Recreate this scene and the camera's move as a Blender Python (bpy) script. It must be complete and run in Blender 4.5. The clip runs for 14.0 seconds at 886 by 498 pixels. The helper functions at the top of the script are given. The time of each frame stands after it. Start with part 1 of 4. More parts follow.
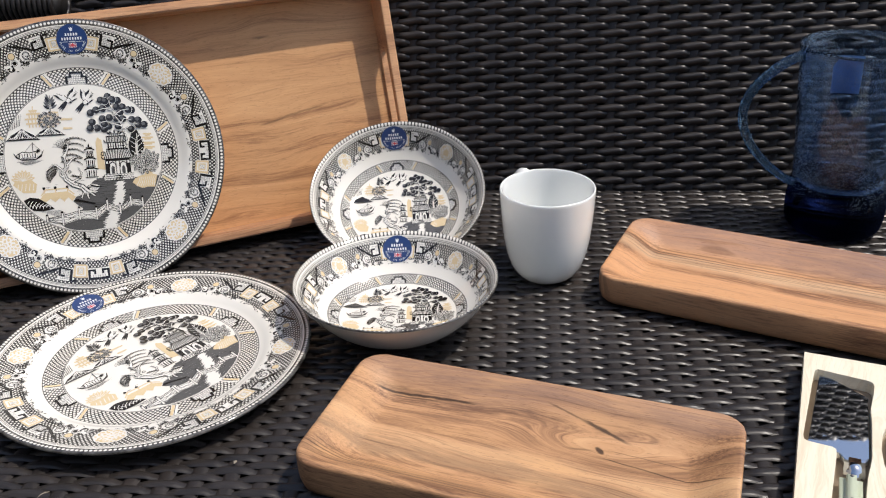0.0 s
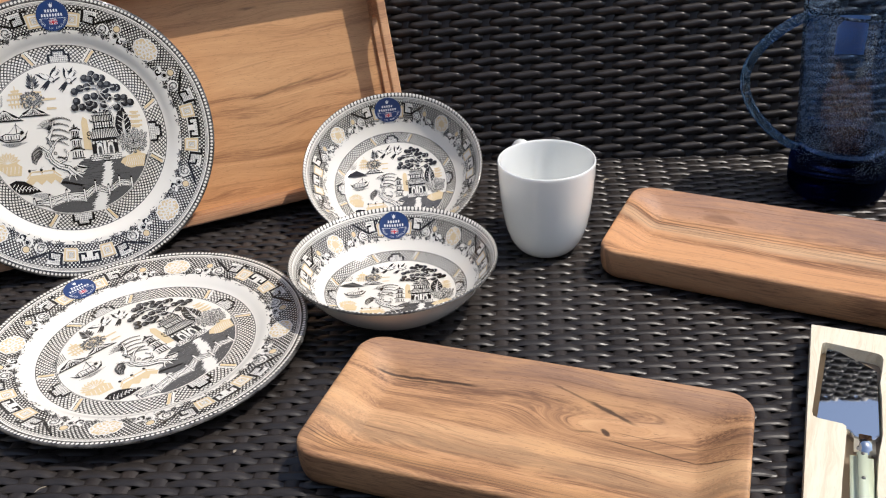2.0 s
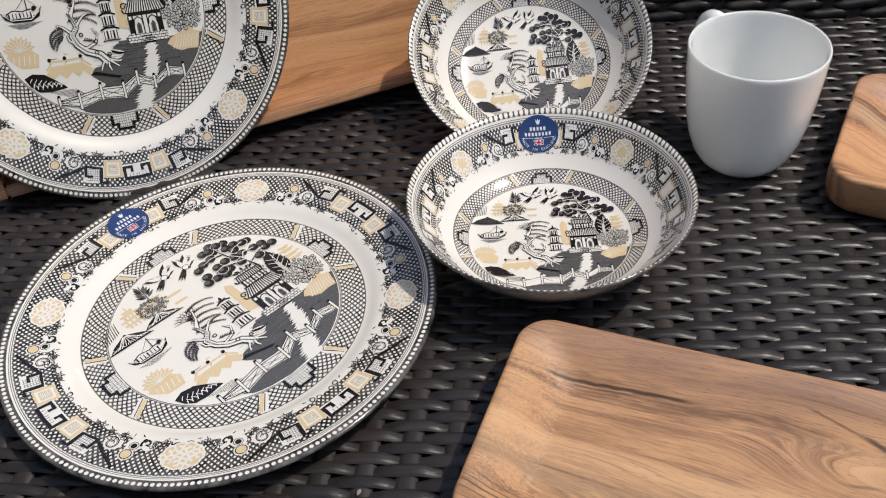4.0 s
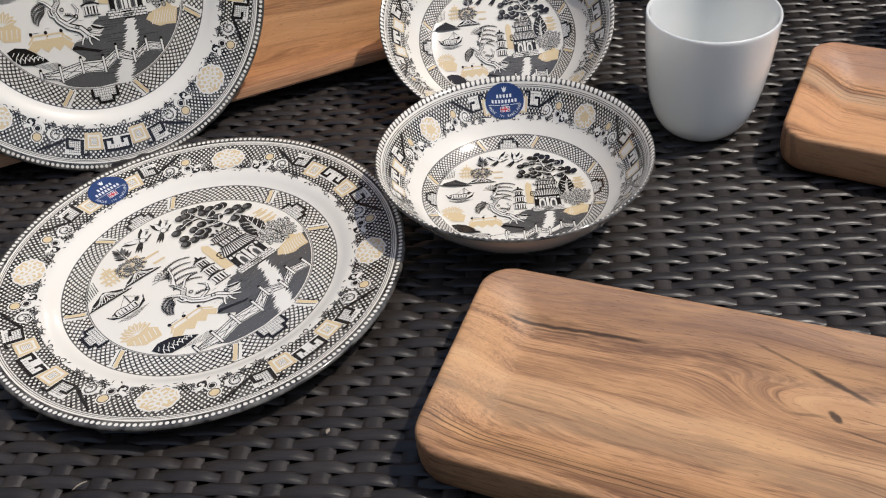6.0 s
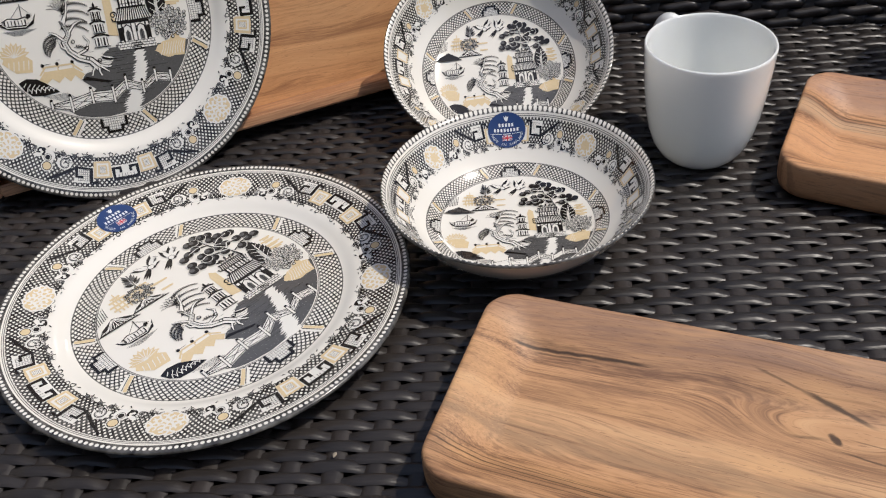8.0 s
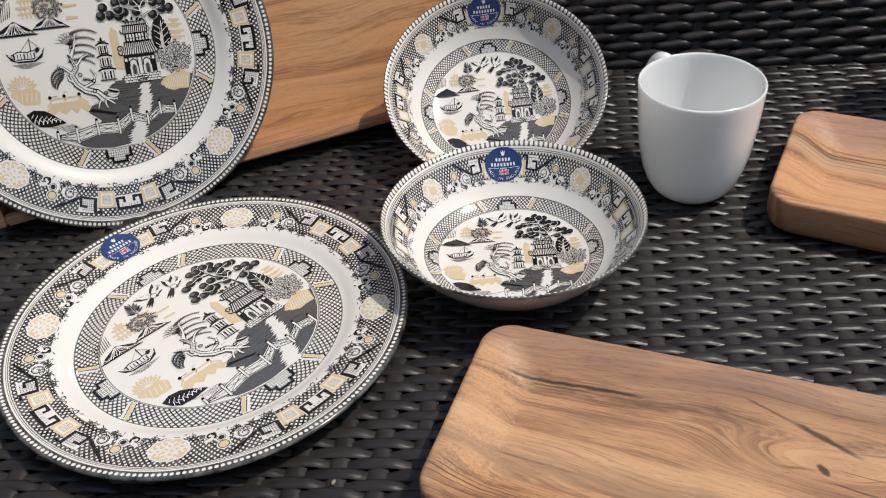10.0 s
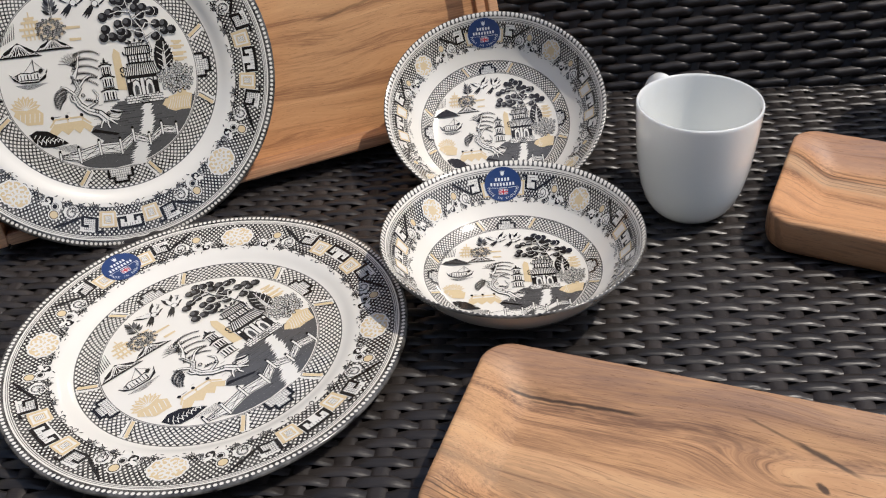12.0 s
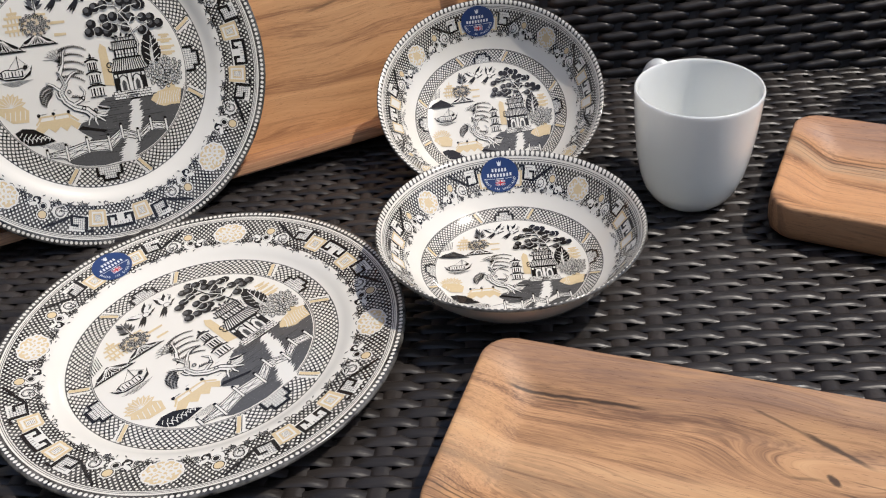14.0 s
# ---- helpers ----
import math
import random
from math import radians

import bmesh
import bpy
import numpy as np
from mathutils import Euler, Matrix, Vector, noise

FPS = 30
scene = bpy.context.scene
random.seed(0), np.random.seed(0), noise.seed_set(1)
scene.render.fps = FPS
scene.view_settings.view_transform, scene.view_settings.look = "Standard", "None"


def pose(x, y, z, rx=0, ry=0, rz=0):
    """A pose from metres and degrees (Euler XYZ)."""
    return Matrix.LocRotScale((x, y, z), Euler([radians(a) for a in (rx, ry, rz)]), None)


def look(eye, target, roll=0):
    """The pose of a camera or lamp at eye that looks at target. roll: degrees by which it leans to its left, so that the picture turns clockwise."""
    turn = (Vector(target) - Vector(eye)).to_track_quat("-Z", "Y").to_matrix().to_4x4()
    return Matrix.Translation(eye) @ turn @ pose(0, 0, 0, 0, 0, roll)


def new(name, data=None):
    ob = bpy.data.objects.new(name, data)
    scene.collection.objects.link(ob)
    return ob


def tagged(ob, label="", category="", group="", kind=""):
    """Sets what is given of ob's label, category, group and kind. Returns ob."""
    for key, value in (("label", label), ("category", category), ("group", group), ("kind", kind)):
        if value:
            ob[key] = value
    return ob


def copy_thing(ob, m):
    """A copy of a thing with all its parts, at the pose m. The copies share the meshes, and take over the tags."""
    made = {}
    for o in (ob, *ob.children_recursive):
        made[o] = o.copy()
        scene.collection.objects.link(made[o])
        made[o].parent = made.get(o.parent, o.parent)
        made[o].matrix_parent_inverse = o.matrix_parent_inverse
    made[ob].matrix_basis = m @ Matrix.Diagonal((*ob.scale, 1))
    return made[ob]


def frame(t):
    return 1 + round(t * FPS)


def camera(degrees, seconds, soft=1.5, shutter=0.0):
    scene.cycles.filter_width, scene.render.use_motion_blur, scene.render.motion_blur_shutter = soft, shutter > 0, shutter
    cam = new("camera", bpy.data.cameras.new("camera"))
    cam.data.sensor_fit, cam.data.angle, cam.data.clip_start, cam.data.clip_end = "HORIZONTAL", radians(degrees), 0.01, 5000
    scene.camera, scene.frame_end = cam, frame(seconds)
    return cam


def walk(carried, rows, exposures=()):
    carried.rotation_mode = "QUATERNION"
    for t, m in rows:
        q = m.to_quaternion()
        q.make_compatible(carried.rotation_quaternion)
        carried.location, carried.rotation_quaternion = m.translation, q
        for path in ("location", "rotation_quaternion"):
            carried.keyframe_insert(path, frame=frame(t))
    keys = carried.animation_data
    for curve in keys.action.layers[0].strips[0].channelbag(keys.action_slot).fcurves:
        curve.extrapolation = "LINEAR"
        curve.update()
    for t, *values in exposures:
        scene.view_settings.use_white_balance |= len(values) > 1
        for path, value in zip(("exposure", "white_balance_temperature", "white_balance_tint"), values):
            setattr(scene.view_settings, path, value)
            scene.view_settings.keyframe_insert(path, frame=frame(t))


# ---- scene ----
cam = camera(52.70, 14.0, soft=1.15)
# seconds, eye in metres, then yaw, pitch and roll in degrees
ROWS = [
    (0, 0.0222, -0.0255, 0.4541, -0.29, -27.54, 2.07),
    (0.5, 0.0211, -0.0244, 0.4537, -0.49, -27.78, 2.10),
    (1, 0.0210, -0.0229, 0.4553, -0.57, -28.06, 2.16),
    (1.5, 0.0210, -0.0231, 0.4539, -0.64, -28.19, 2.33),
    (2, 0.0205, -0.0013, 0.4598, -1.14, -30.20, 3.04),
    (2.5, -0.0201, 0.0717, 0.4560, -0.92, -34.98, 3.49),
    (3, -0.0383, 0.1581, 0.4542, -0.38, -39.06, 4.27),
    (3.5, -0.0526, 0.2087, 0.4420, -0.17, -41.34, 4.82),
    (4, -0.0664, 0.2368, 0.4245, 0.87, -42.64, 4.52),
    (4.2, -0.0633, 0.2264, 0.4092, 1.40, -42.34, 4.44),
    (6.3, -0.0502, 0.1935, 0.4109, 0.03, -41.68, 4.55),
    (6.5, -0.0520, 0.1913, 0.4103, 0.04, -41.21, 4.48),
    (7, -0.0531, 0.1881, 0.4149, 0.12, -40.76, 4.60),
    (7.5, -0.0530, 0.1881, 0.4147, 0.13, -40.31, 4.66),
    (8, -0.0538, 0.1876, 0.4172, 0.01, -40.15, 4.62),
    (10.5, -0.0558, 0.1754, 0.4278, 0.02, -37.65, 3.98),
    (11, -0.0550, 0.1740, 0.4272, 0.09, -37.13, 4.06),
    (11.5, -0.0552, 0.1747, 0.4257, 0.15, -36.89, 4.03),
    (12, -0.0542, 0.1747, 0.4268, 0.08, -36.84, 4.09),
    (12.5, -0.0564, 0.1737, 0.4285, -0.19, -36.69, 3.98),
    (13, -0.0524, 0.1746, 0.4270, -0.44, -36.59, 4.13),
    (13.5, -0.0536, 0.1729, 0.4276, -0.62, -36.61, 4.11),
    (14, -0.0556, 0.1857, 0.4195, -0.76, -37.40, 4.77),
]
walk(cam, [(t, pose(x, y, z, 90 + pitch, roll, yaw)) for t, x, y, z, yaw, pitch, roll in ROWS],
     [(0.0, 0.10), (1.5, 0.10), (3.0, -0.02), (4.2, -0.25), (6.5, -0.28), (14.0, -0.18)])

# ---- light ----
SUN = Vector((0.480, -0.035, 0.876)).normalized()
world = bpy.data.worlds.new("sky")
scene.world = world
world.use_nodes = True
wt = world.node_tree
sky = wt.nodes.new("ShaderNodeTexSky")
sky.sky_type, sky.sun_disc = "NISHITA", False
sky.sun_elevation = math.asin(SUN.z)
sky.air_density, sky.dust_density, sky.ozone_density = 1.0, 2.0, 1.2
sky.sun_rotation = math.atan2(SUN.x, SUN.y)
wt.nodes["Background"].inputs["Strength"].default_value = 0.16
wt.links.new(sky.outputs[0], wt.nodes["Background"].inputs["Color"])
sun = new("sun", bpy.data.lights.new("sun", "SUN"))
sun.data.energy, sun.data.angle, sun.data.color = 3.1, radians(0.6), (1.0, 0.93, 0.84)
sun.matrix_world = look(SUN * 5, (0, 0, 0))


# ---- materials ----
class Nodes:
    """A node tree with short calls for arithmetic."""

    def __init__(self, name):
        self.mat = bpy.data.materials.new(name)
        self.mat.use_nodes = True
        self.t = self.mat.node_tree
        self.bsdf = self.t.nodes["Principled BSDF"]
        self.coords = self.t.nodes.new("ShaderNodeTexCoord")

    def put(self, socket, value):
        if isinstance(value, bpy.types.NodeSocket):
            self.t.links.new(value, socket)
        elif value is not None:
            socket.default_value = value

    def m(self, op, a, b=None, c=None, clamp=False):
        n = self.t.nodes.new("ShaderNodeMath")
        n.operation, n.use_clamp = op, clamp
        for i, v in enumerate((a, b, c)):
            self.put(n.inputs[i], v)
        return n.outputs[0]

    def step(self, x, lo, hi):
        n = self.t.nodes.new("ShaderNodeMapRange")
        n.interpolation_type = "SMOOTHSTEP"
        for i, v in enumerate((x, lo, hi, 0.0, 1.0)):
            self.put(n.inputs[i], v)
        return n.outputs[0]

    def band(self, x, lo, hi, soft=0.002):
        return self.m("MULTIPLY", self.step(x, lo - soft, lo + soft), self.m("SUBTRACT", 1.0, self.step(x, hi - soft, hi + soft)))

    def mix(self, f, a, b):
        n = self.t.nodes.new("ShaderNodeMix")
        n.data_type = "RGBA"
        self.put(n.inputs[0], f)
        for i, v in ((6, a), (7, b)):
            self.put(n.inputs[i], (*v, 1.0) if isinstance(v, tuple) and len(v) == 3 else v)
        return n.outputs[2]

    def ramp(self, f, stops):
        n = self.t.nodes.new("ShaderNodeValToRGB")
        e = n.color_ramp.elements
        while len(e) < len(stops):
            e.new(0.5)
        for k, (p, col) in zip(e, stops):
            k.position, k.color = p, (*col, 1.0)
        self.put(n.inputs[0], f)
        return n.outputs[0]

    def xyz(self, v):
        n = self.t.nodes.new("ShaderNodeSeparateXYZ")
        self.put(n.inputs[0], v)
        return n.outputs

    def vec(self, x, y, z):
        n = self.t.nodes.new("ShaderNodeCombineXYZ")
        for i, v in enumerate((x, y, z)):
            self.put(n.inputs[i], v)
        return n.outputs[0]

    def noise(self, v, scale, detail=3.0, rough=0.55, distort=0.0):
        n = self.t.nodes.new("ShaderNodeTexNoise")
        for k, x in (("Vector", v), ("Scale", scale), ("Detail", detail), ("Roughness", rough), ("Distortion", distort)):
            self.put(n.inputs[k], x)
        return n.outputs[0]

    def random(self):
        return self.t.nodes.new("ShaderNodeObjectInfo").outputs["Random"]

    def bump(self, height, strength=0.3, distance=0.001):
        n = self.t.nodes.new("ShaderNodeBump")
        n.inputs["Strength"].default_value, n.inputs["Distance"].default_value = strength, distance
        self.put(n.inputs["Height"], height)
        self.put(self.bsdf.inputs["Normal"], n.outputs[0])

    def done(self, color=None, rough=None, **more):
        for k, v in (("Base Color", color), ("Roughness", rough), *((k.replace("_", " "), v) for k, v in more.items())):
            self.put(self.bsdf.inputs[k], (*v, 1.0) if isinstance(v, tuple) and len(v) == 3 else v)
        return self.mat


def wicker(name, dark, light, rough):
    n = Nodes(name)
    p = n.coords.outputs["Object"]
    x, y, z = n.xyz(p)
    shift = n.m("MULTIPLY", n.random(), 37.0)
    q = n.vec(n.m("MULTIPLY", n.m("ADD", x, shift), 0.12), y, z)
    streak = n.noise(q, 900.0, 2.0)
    blotch = n.noise(n.vec(n.m("ADD", x, shift), y, z), 28.0, 3.0)
    f = n.m("ADD", n.m("MULTIPLY", streak, 0.35), n.m("ADD", n.m("MULTIPLY", blotch, 0.55), n.m("MULTIPLY", n.random(), 0.22)))
    n.bump(streak, 0.35, 0.0006)
    return n.done(n.ramp(f, [(0.3, dark), (0.8, light)]), n.m("ADD", rough, n.m("MULTIPLY", blotch, 0.2)), Specular_IOR_Level=0.40)


WICKER = wicker("dark_brown_resin_wicker", (0.0090, 0.0080, 0.0077), (0.041, 0.0345, 0.0315), 0.24)
WICKER_STAKE = wicker("dark_brown_wicker_stake", (0.010, 0.0085, 0.0080), (0.042, 0.0340, 0.0305), 0.34)


def wood(name, light, mid, dark, scale=1.0, knots=(), cracks=(), rough=0.42, streak=0.5, seed=0.0, planks=(), along="x", bands=(), ring=0.10, warm=None, calm=1.0):
    """Grain runs along the object's x. knots: (x, y, size); cracks: (x0, x1, y at x0, slope, half width, depth of tone)."""
    n = Nodes(name)
    x, y, z = n.xyz(n.coords.outputs["Object"])
    if along == "y":
        x, y = y, x
    p = n.vec(n.m("ADD", n.m("MULTIPLY", x, 0.22), seed), y, n.m("MULTIPLY", z, 0.8))
    warp = n.noise(p, 22.0 * scale, 2.0)
    yy = n.m("ADD", y, n.m("MULTIPLY", n.m("SUBTRACT", warp, 0.5), 0.05))
    hole = None
    for kx, ky, s in knots:
        dx = n.m("DIVIDE", n.m("SUBTRACT", x, kx), s * 3.2)
        dy = n.m("DIVIDE", n.m("SUBTRACT", y, ky), s)
        d2 = n.m("ADD", n.m("MULTIPLY", dx, dx), n.m("MULTIPLY", dy, dy))
        lift = n.m("MULTIPLY", n.m("POWER", 2.718, n.m("MULTIPLY", d2, -0.55)), s * 2.6)
        yy = n.m("ADD", yy, lift)
        ex = n.m("DIVIDE", n.m("SUBTRACT", n.m("ADD", x, n.m("MULTIPLY", y, 0.5)), kx + 0.5 * ky), s * 0.28)
        ey = n.m("DIVIDE", n.m("SUBTRACT", y, ky), s * 0.30)
        e2 = n.m("ADD", n.m("ADD", n.m("MULTIPLY", ex, ex), n.m("MULTIPLY", ey, ey)), n.m("MULTIPLY", n.m("SUBTRACT", n.noise(n.coords.outputs["Object"], 260.0), 0.5), 1.6))
        h = n.m("SUBTRACT", 1.0, n.step(e2, 0.25, 1.3))
        hole = h if hole is None else n.m("MAXIMUM", hole, h)
    figure = n.noise(n.vec(n.m("ADD", n.m("MULTIPLY", x, 0.05), seed), yy, 0.3), 62.0 * scale, 3.0, 0.6)
    rings = n.m("PINGPONG", n.m("MULTIPLY", n.m("ADD", yy, n.m("MULTIPLY", figure, 0.02)), 95.0 * scale), 1.0)
    fine = n.noise(n.vec(n.m("MULTIPLY", x, 0.06), yy, z), 820.0, 2.0, 0.7)
    pores = n.step(n.noise(n.vec(n.m("MULTIPLY", x, 0.10), y, z), 1300.0, 1.0), 0.63, 0.72)
    tone = n.noise(n.vec(n.m("ADD", x, seed), n.m("MULTIPLY", y, 2.0), z), 9.0, 2.0)
    f = n.m("ADD", n.m("MULTIPLY", figure, 0.85), n.m("ADD", n.m("MULTIPLY", rings, ring), n.m("ADD", n.m("MULTIPLY", fine, 0.46), n.m("MULTIPLY", tone, 0.35 * calm))))
    col = n.ramp(f, [(0.52, light), (0.84, mid), (1.12 - 0.12, dark)])
    sway = n.m("ADD", y, n.m("MULTIPLY", n.m("SUBTRACT", n.noise(n.vec(n.m("ADD", n.m("MULTIPLY", x, 0.5), seed), y, 0.0), 16.0, 3.0), 0.5), 0.022))
    for lo, hi, tint, much in bands:
        f = n.m("MULTIPLY", n.step(sway, lo - 0.006, lo + 0.006), n.m("SUBTRACT", 1.0, n.step(sway, hi - 0.005, hi + 0.005))) if hi < 0.055 else n.step(sway, lo - 0.008, lo + 0.008)
        grain = n.m("ADD", 0.55, n.m("MULTIPLY", fine, 0.8))
        col = n.mix(n.m("MULTIPLY", n.m("MULTIPLY", f, much), grain, clamp=True), col, tint)
    line = n.step(n.noise(n.vec(n.m("ADD", n.m("MULTIPLY", x, 0.03), seed + 3.0), yy, 0.9), 170.0 * scale, 1.0), 0.60, 0.72)
    patch = n.step(n.noise(n.vec(n.m("ADD", x, seed), y, z), 14.0, 1.0), 0.42, 0.62)
    col = n.mix(n.m("MULTIPLY", n.m("MULTIPLY", line, patch), streak), col, dark)
    thin = n.step(n.noise(n.vec(n.m("ADD", n.m("MULTIPLY", x, 0.02), seed + 8.0), yy, 0.2), 420.0, 2.0, 0.6), 0.56, 0.70)
    col = n.mix(n.m("MULTIPLY", thin, 0.55 * calm), col, dark)
    mids = n.noise(n.vec(n.m("ADD", n.m("MULTIPLY", x, 0.035), seed), yy, n.m("MULTIPLY", z, 0.5)), 300.0, 3.0, 0.65)
    col = n.mix(n.m("MULTIPLY", n.step(mids, 0.40, 0.70), (0.42 if warm else 0.72) * calm), col, mid)
    flame = n.step(n.noise(n.vec(n.m("ADD", n.m("MULTIPLY", x, 0.35), seed + 1.0), n.m("MULTIPLY", yy, 1.6), z), 30.0, 3.0, 0.6), 0.50, 0.75)
    col = n.mix(n.m("MULTIPLY", flame, (0.50 if warm else 0.40) * calm), col, warm or mid)
    col = n.mix(n.m("MULTIPLY", pores, 0.45), col, dark)
    for edge, tone in planks:
        f = n.step(y, edge - 0.0004, edge + 0.0004)
        col = n.mix(n.m("MULTIPLY", f if tone > 0 else n.m("SUBTRACT", 1.0, f), abs(tone) * 3), col, mid)
    for x0, x1, y0, slope, w, deep in cracks:
        yc = n.m("ADD", n.m("MULTIPLY", n.m("SUBTRACT", x, x0), slope), n.m("ADD", y0, n.m("MULTIPLY", n.m("SUBTRACT", n.noise(n.coords.outputs["Object"], 40.0, 3.0), 0.5), 2.0 * w + 0.0018)))
        near = n.m("SUBTRACT", 1.0, n.step(n.m("ABSOLUTE", n.m("SUBTRACT", y, yc)), w * 0.3, w * 1.4))
        along = n.m("MULTIPLY", n.step(x, x0 - 0.004, x0 + 0.008), n.m("SUBTRACT", 1.0, n.step(x, x1 - 0.012, x1 + 0.004)))
        col = n.mix(n.m("MULTIPLY", n.m("MULTIPLY", near, along), deep), col, (0.03, 0.015, 0.008))
    if hole is not None:
        col = n.mix(n.m("MULTIPLY", hole, 0.9), col, (0.035, 0.017, 0.010))
    n.bump(n.m("ADD", fine, n.m("MULTIPLY", pores, -0.7)), 0.25, 0.0005)
    return n.done(col, n.m("ADD", rough, n.m("MULTIPLY", fine, 0.15)), Specular_IOR_Level=0.4)


def plain(name, color, rough, metal=0.0, grain=0.0, scale=60.0, **more):
    n = Nodes(name)
    v = n.noise(n.coords.outputs["Object"], scale, 4.0)
    dark = tuple(c * (1 - grain) for c in color)
    n.bump(v, 0.12, 0.0004)
    return n.done(n.mix(v, color, dark), n.m("ADD", rough, n.m("MULTIPLY", n.m("SUBTRACT", v, 0.5), 0.08)), Metallic=metal, **more)


GLAZE = plain("white_glazed_porcelain", (0.88, 0.895, 0.865), 0.12, grain=0.03, Subsurface_Weight=0.35, Subsurface_Scale=0.012, Coat_Weight=0.6, Coat_Roughness=0.05)
GLAZE.node_tree.nodes["Principled BSDF"].inputs["Subsurface Radius"].default_value = (1.0, 1.0, 0.95)
CREAM_GLAZE = plain("cream_glazed_earthenware", (0.80, 0.775, 0.715), 0.14, grain=0.05, Coat_Weight=0.6, Coat_Roughness=0.04)
INK = plain("black_transfer_print", (0.019, 0.0155, 0.0135), 0.20, grain=0.3, scale=900.0, Coat_Weight=0.55, Coat_Roughness=0.04, Specular_IOR_Level=0.35)
GREY_INK = plain("grey_transfer_print", (0.13, 0.126, 0.122), 0.20, grain=0.5, scale=700.0, Coat_Weight=0.6, Coat_Roughness=0.04)
GOLD_INK = plain("ochre_transfer_print", (0.77, 0.61, 0.37), 0.16, grain=0.18, scale=700.0, Coat_Weight=0.6, Coat_Roughness=0.04)
STICKER_BLUE = plain("blue_paper_sticker", (0.014, 0.045, 0.16), 0.4, grain=0.12, scale=300.0)
STICKER_WHITE = plain("white_sticker_print", (0.75, 0.77, 0.80), 0.4)
STICKER_RED = plain("red_sticker_print", (0.55, 0.03, 0.05), 0.4)


def printed_glaze(name, radius, scene_r, well, hem, diaper, bead, beads_round, bead_rows):
    """Glaze with the transfer print's fine lattice bands, ring by ring, as fractions of the dish's radius."""
    n = Nodes(name)
    x, y, z = n.xyz(n.coords.outputs["Object"])
    r = n.m("DIVIDE", n.m("SQRT", n.m("ADD", n.m("MULTIPLY", x, x), n.m("MULTIPLY", y, y))), radius)
    a = n.m("DIVIDE", n.m("ARCTAN2", y, x), 2 * math.pi)

    def net(count, width, height, phase=0.0):
        u = n.m("MULTIPLY", a, float(count))
        v = n.m("ADD", n.m("DIVIDE", r, height), phase)
        lines = [n.m("ABSOLUTE", n.m("SUBTRACT", n.m("FRACT", n.m(op, u, v)), 0.5)) for op in ("ADD", "SUBTRACT")]
        return n.m("SUBTRACT", 1.0, n.m("MULTIPLY", n.step(lines[0], width - 0.07, width + 0.07), n.step(lines[1], width - 0.07, width + 0.07)))

    def dots(count, lo, hi, size):
        u = n.m("SUBTRACT", n.m("FRACT", n.m("MULTIPLY", a, float(count))), 0.5)
        v = n.m("MULTIPLY", n.m("SUBTRACT", n.m("DIVIDE", n.m("SUBTRACT", r, lo), hi - lo), 0.5), count * (hi - lo) / (2 * math.pi))
        d = n.m("SQRT", n.m("ADD", n.m("MULTIPLY", u, u), n.m("MULTIPLY", v, v)))
        return n.m("SUBTRACT", 1.0, n.step(d, size - 0.08, size + 0.08))

    mid = (bead + 0.995) / 2
    wear = n.noise(n.coords.outputs["Object"], 140.0, 2.0)
    outer = n.m("MULTIPLY", n.band(r, hem, diaper, 0.003), net(216, 0.245, 0.0300))
    inner = n.m("MULTIPLY", n.band(r, scene_r, well, 0.002), n.m("MAXIMUM", net(132, 0.165, 0.028), n.m("MULTIPLY", n.band(n.m("FRACT", n.m("DIVIDE", r, 0.014)), 0.42, 0.58, 0.08), 0.7)))
    beads = n.m("MULTIPLY", n.band(r, bead, 1.02, 0.001), n.m("SUBTRACT", 1.0, n.m("MAXIMUM", dots(beads_round, bead, mid, 0.33), dots(beads_round, mid, 0.995, 0.36)) if bead_rows == 2 else dots(beads_round, bead, 1.006, 0.34)))
    rings = None
    for c, w in ((scene_r - 0.006, 0.0022), (scene_r, 0.0018), (well, 0.003), (diaper + 0.006, 0.0022), (diaper + 0.014, 0.0016)):
        b = n.band(r, c - w, c + w, 0.0012)
        rings = b if rings is None else n.m("MAXIMUM", rings, b)
    ink = n.m("MAXIMUM", n.m("MULTIPLY", n.m("MAXIMUM", outer, inner), 0.95), n.m("MAXIMUM", n.m("MULTIPLY", beads, 0.92), n.m("MULTIPLY", rings, 0.85)))
    ink = n.m("MULTIPLY", ink, n.m("ADD", 0.80, n.m("MULTIPLY", wear, 0.4)), clamp=True)
    return n.done(n.mix(ink, (0.805, 0.772, 0.70), (0.018, 0.016, 0.015)), 0.15, Coat_Weight=0.45, Coat_Roughness=0.035)


# ---- building helpers ----
def part(name, bm, material, parent=None, label="", smooth=True):
    """Links a bmesh as one mesh object under a thing."""
    me = bpy.data.meshes.new(name)
    bm.to_mesh(me)
    bm.free()
    return mesh_part(name, me, material, parent, label, smooth)


def mesh_part(name, me, material, parent=None, label="", smooth=True):
    if not me.materials:
        me.materials.append(material)
    if smooth:
        me.polygons.foreach_set("use_smooth", [True] * len(me.polygons))
    ob = new(name, me)
    ob.parent = parent
    return tagged(ob, label)


def thing(name, label, category, m=None, group="", kind=""):
    ob = tagged(new(name), label, category, group, kind)
    if m is not None:
        ob.matrix_world = m
    return ob


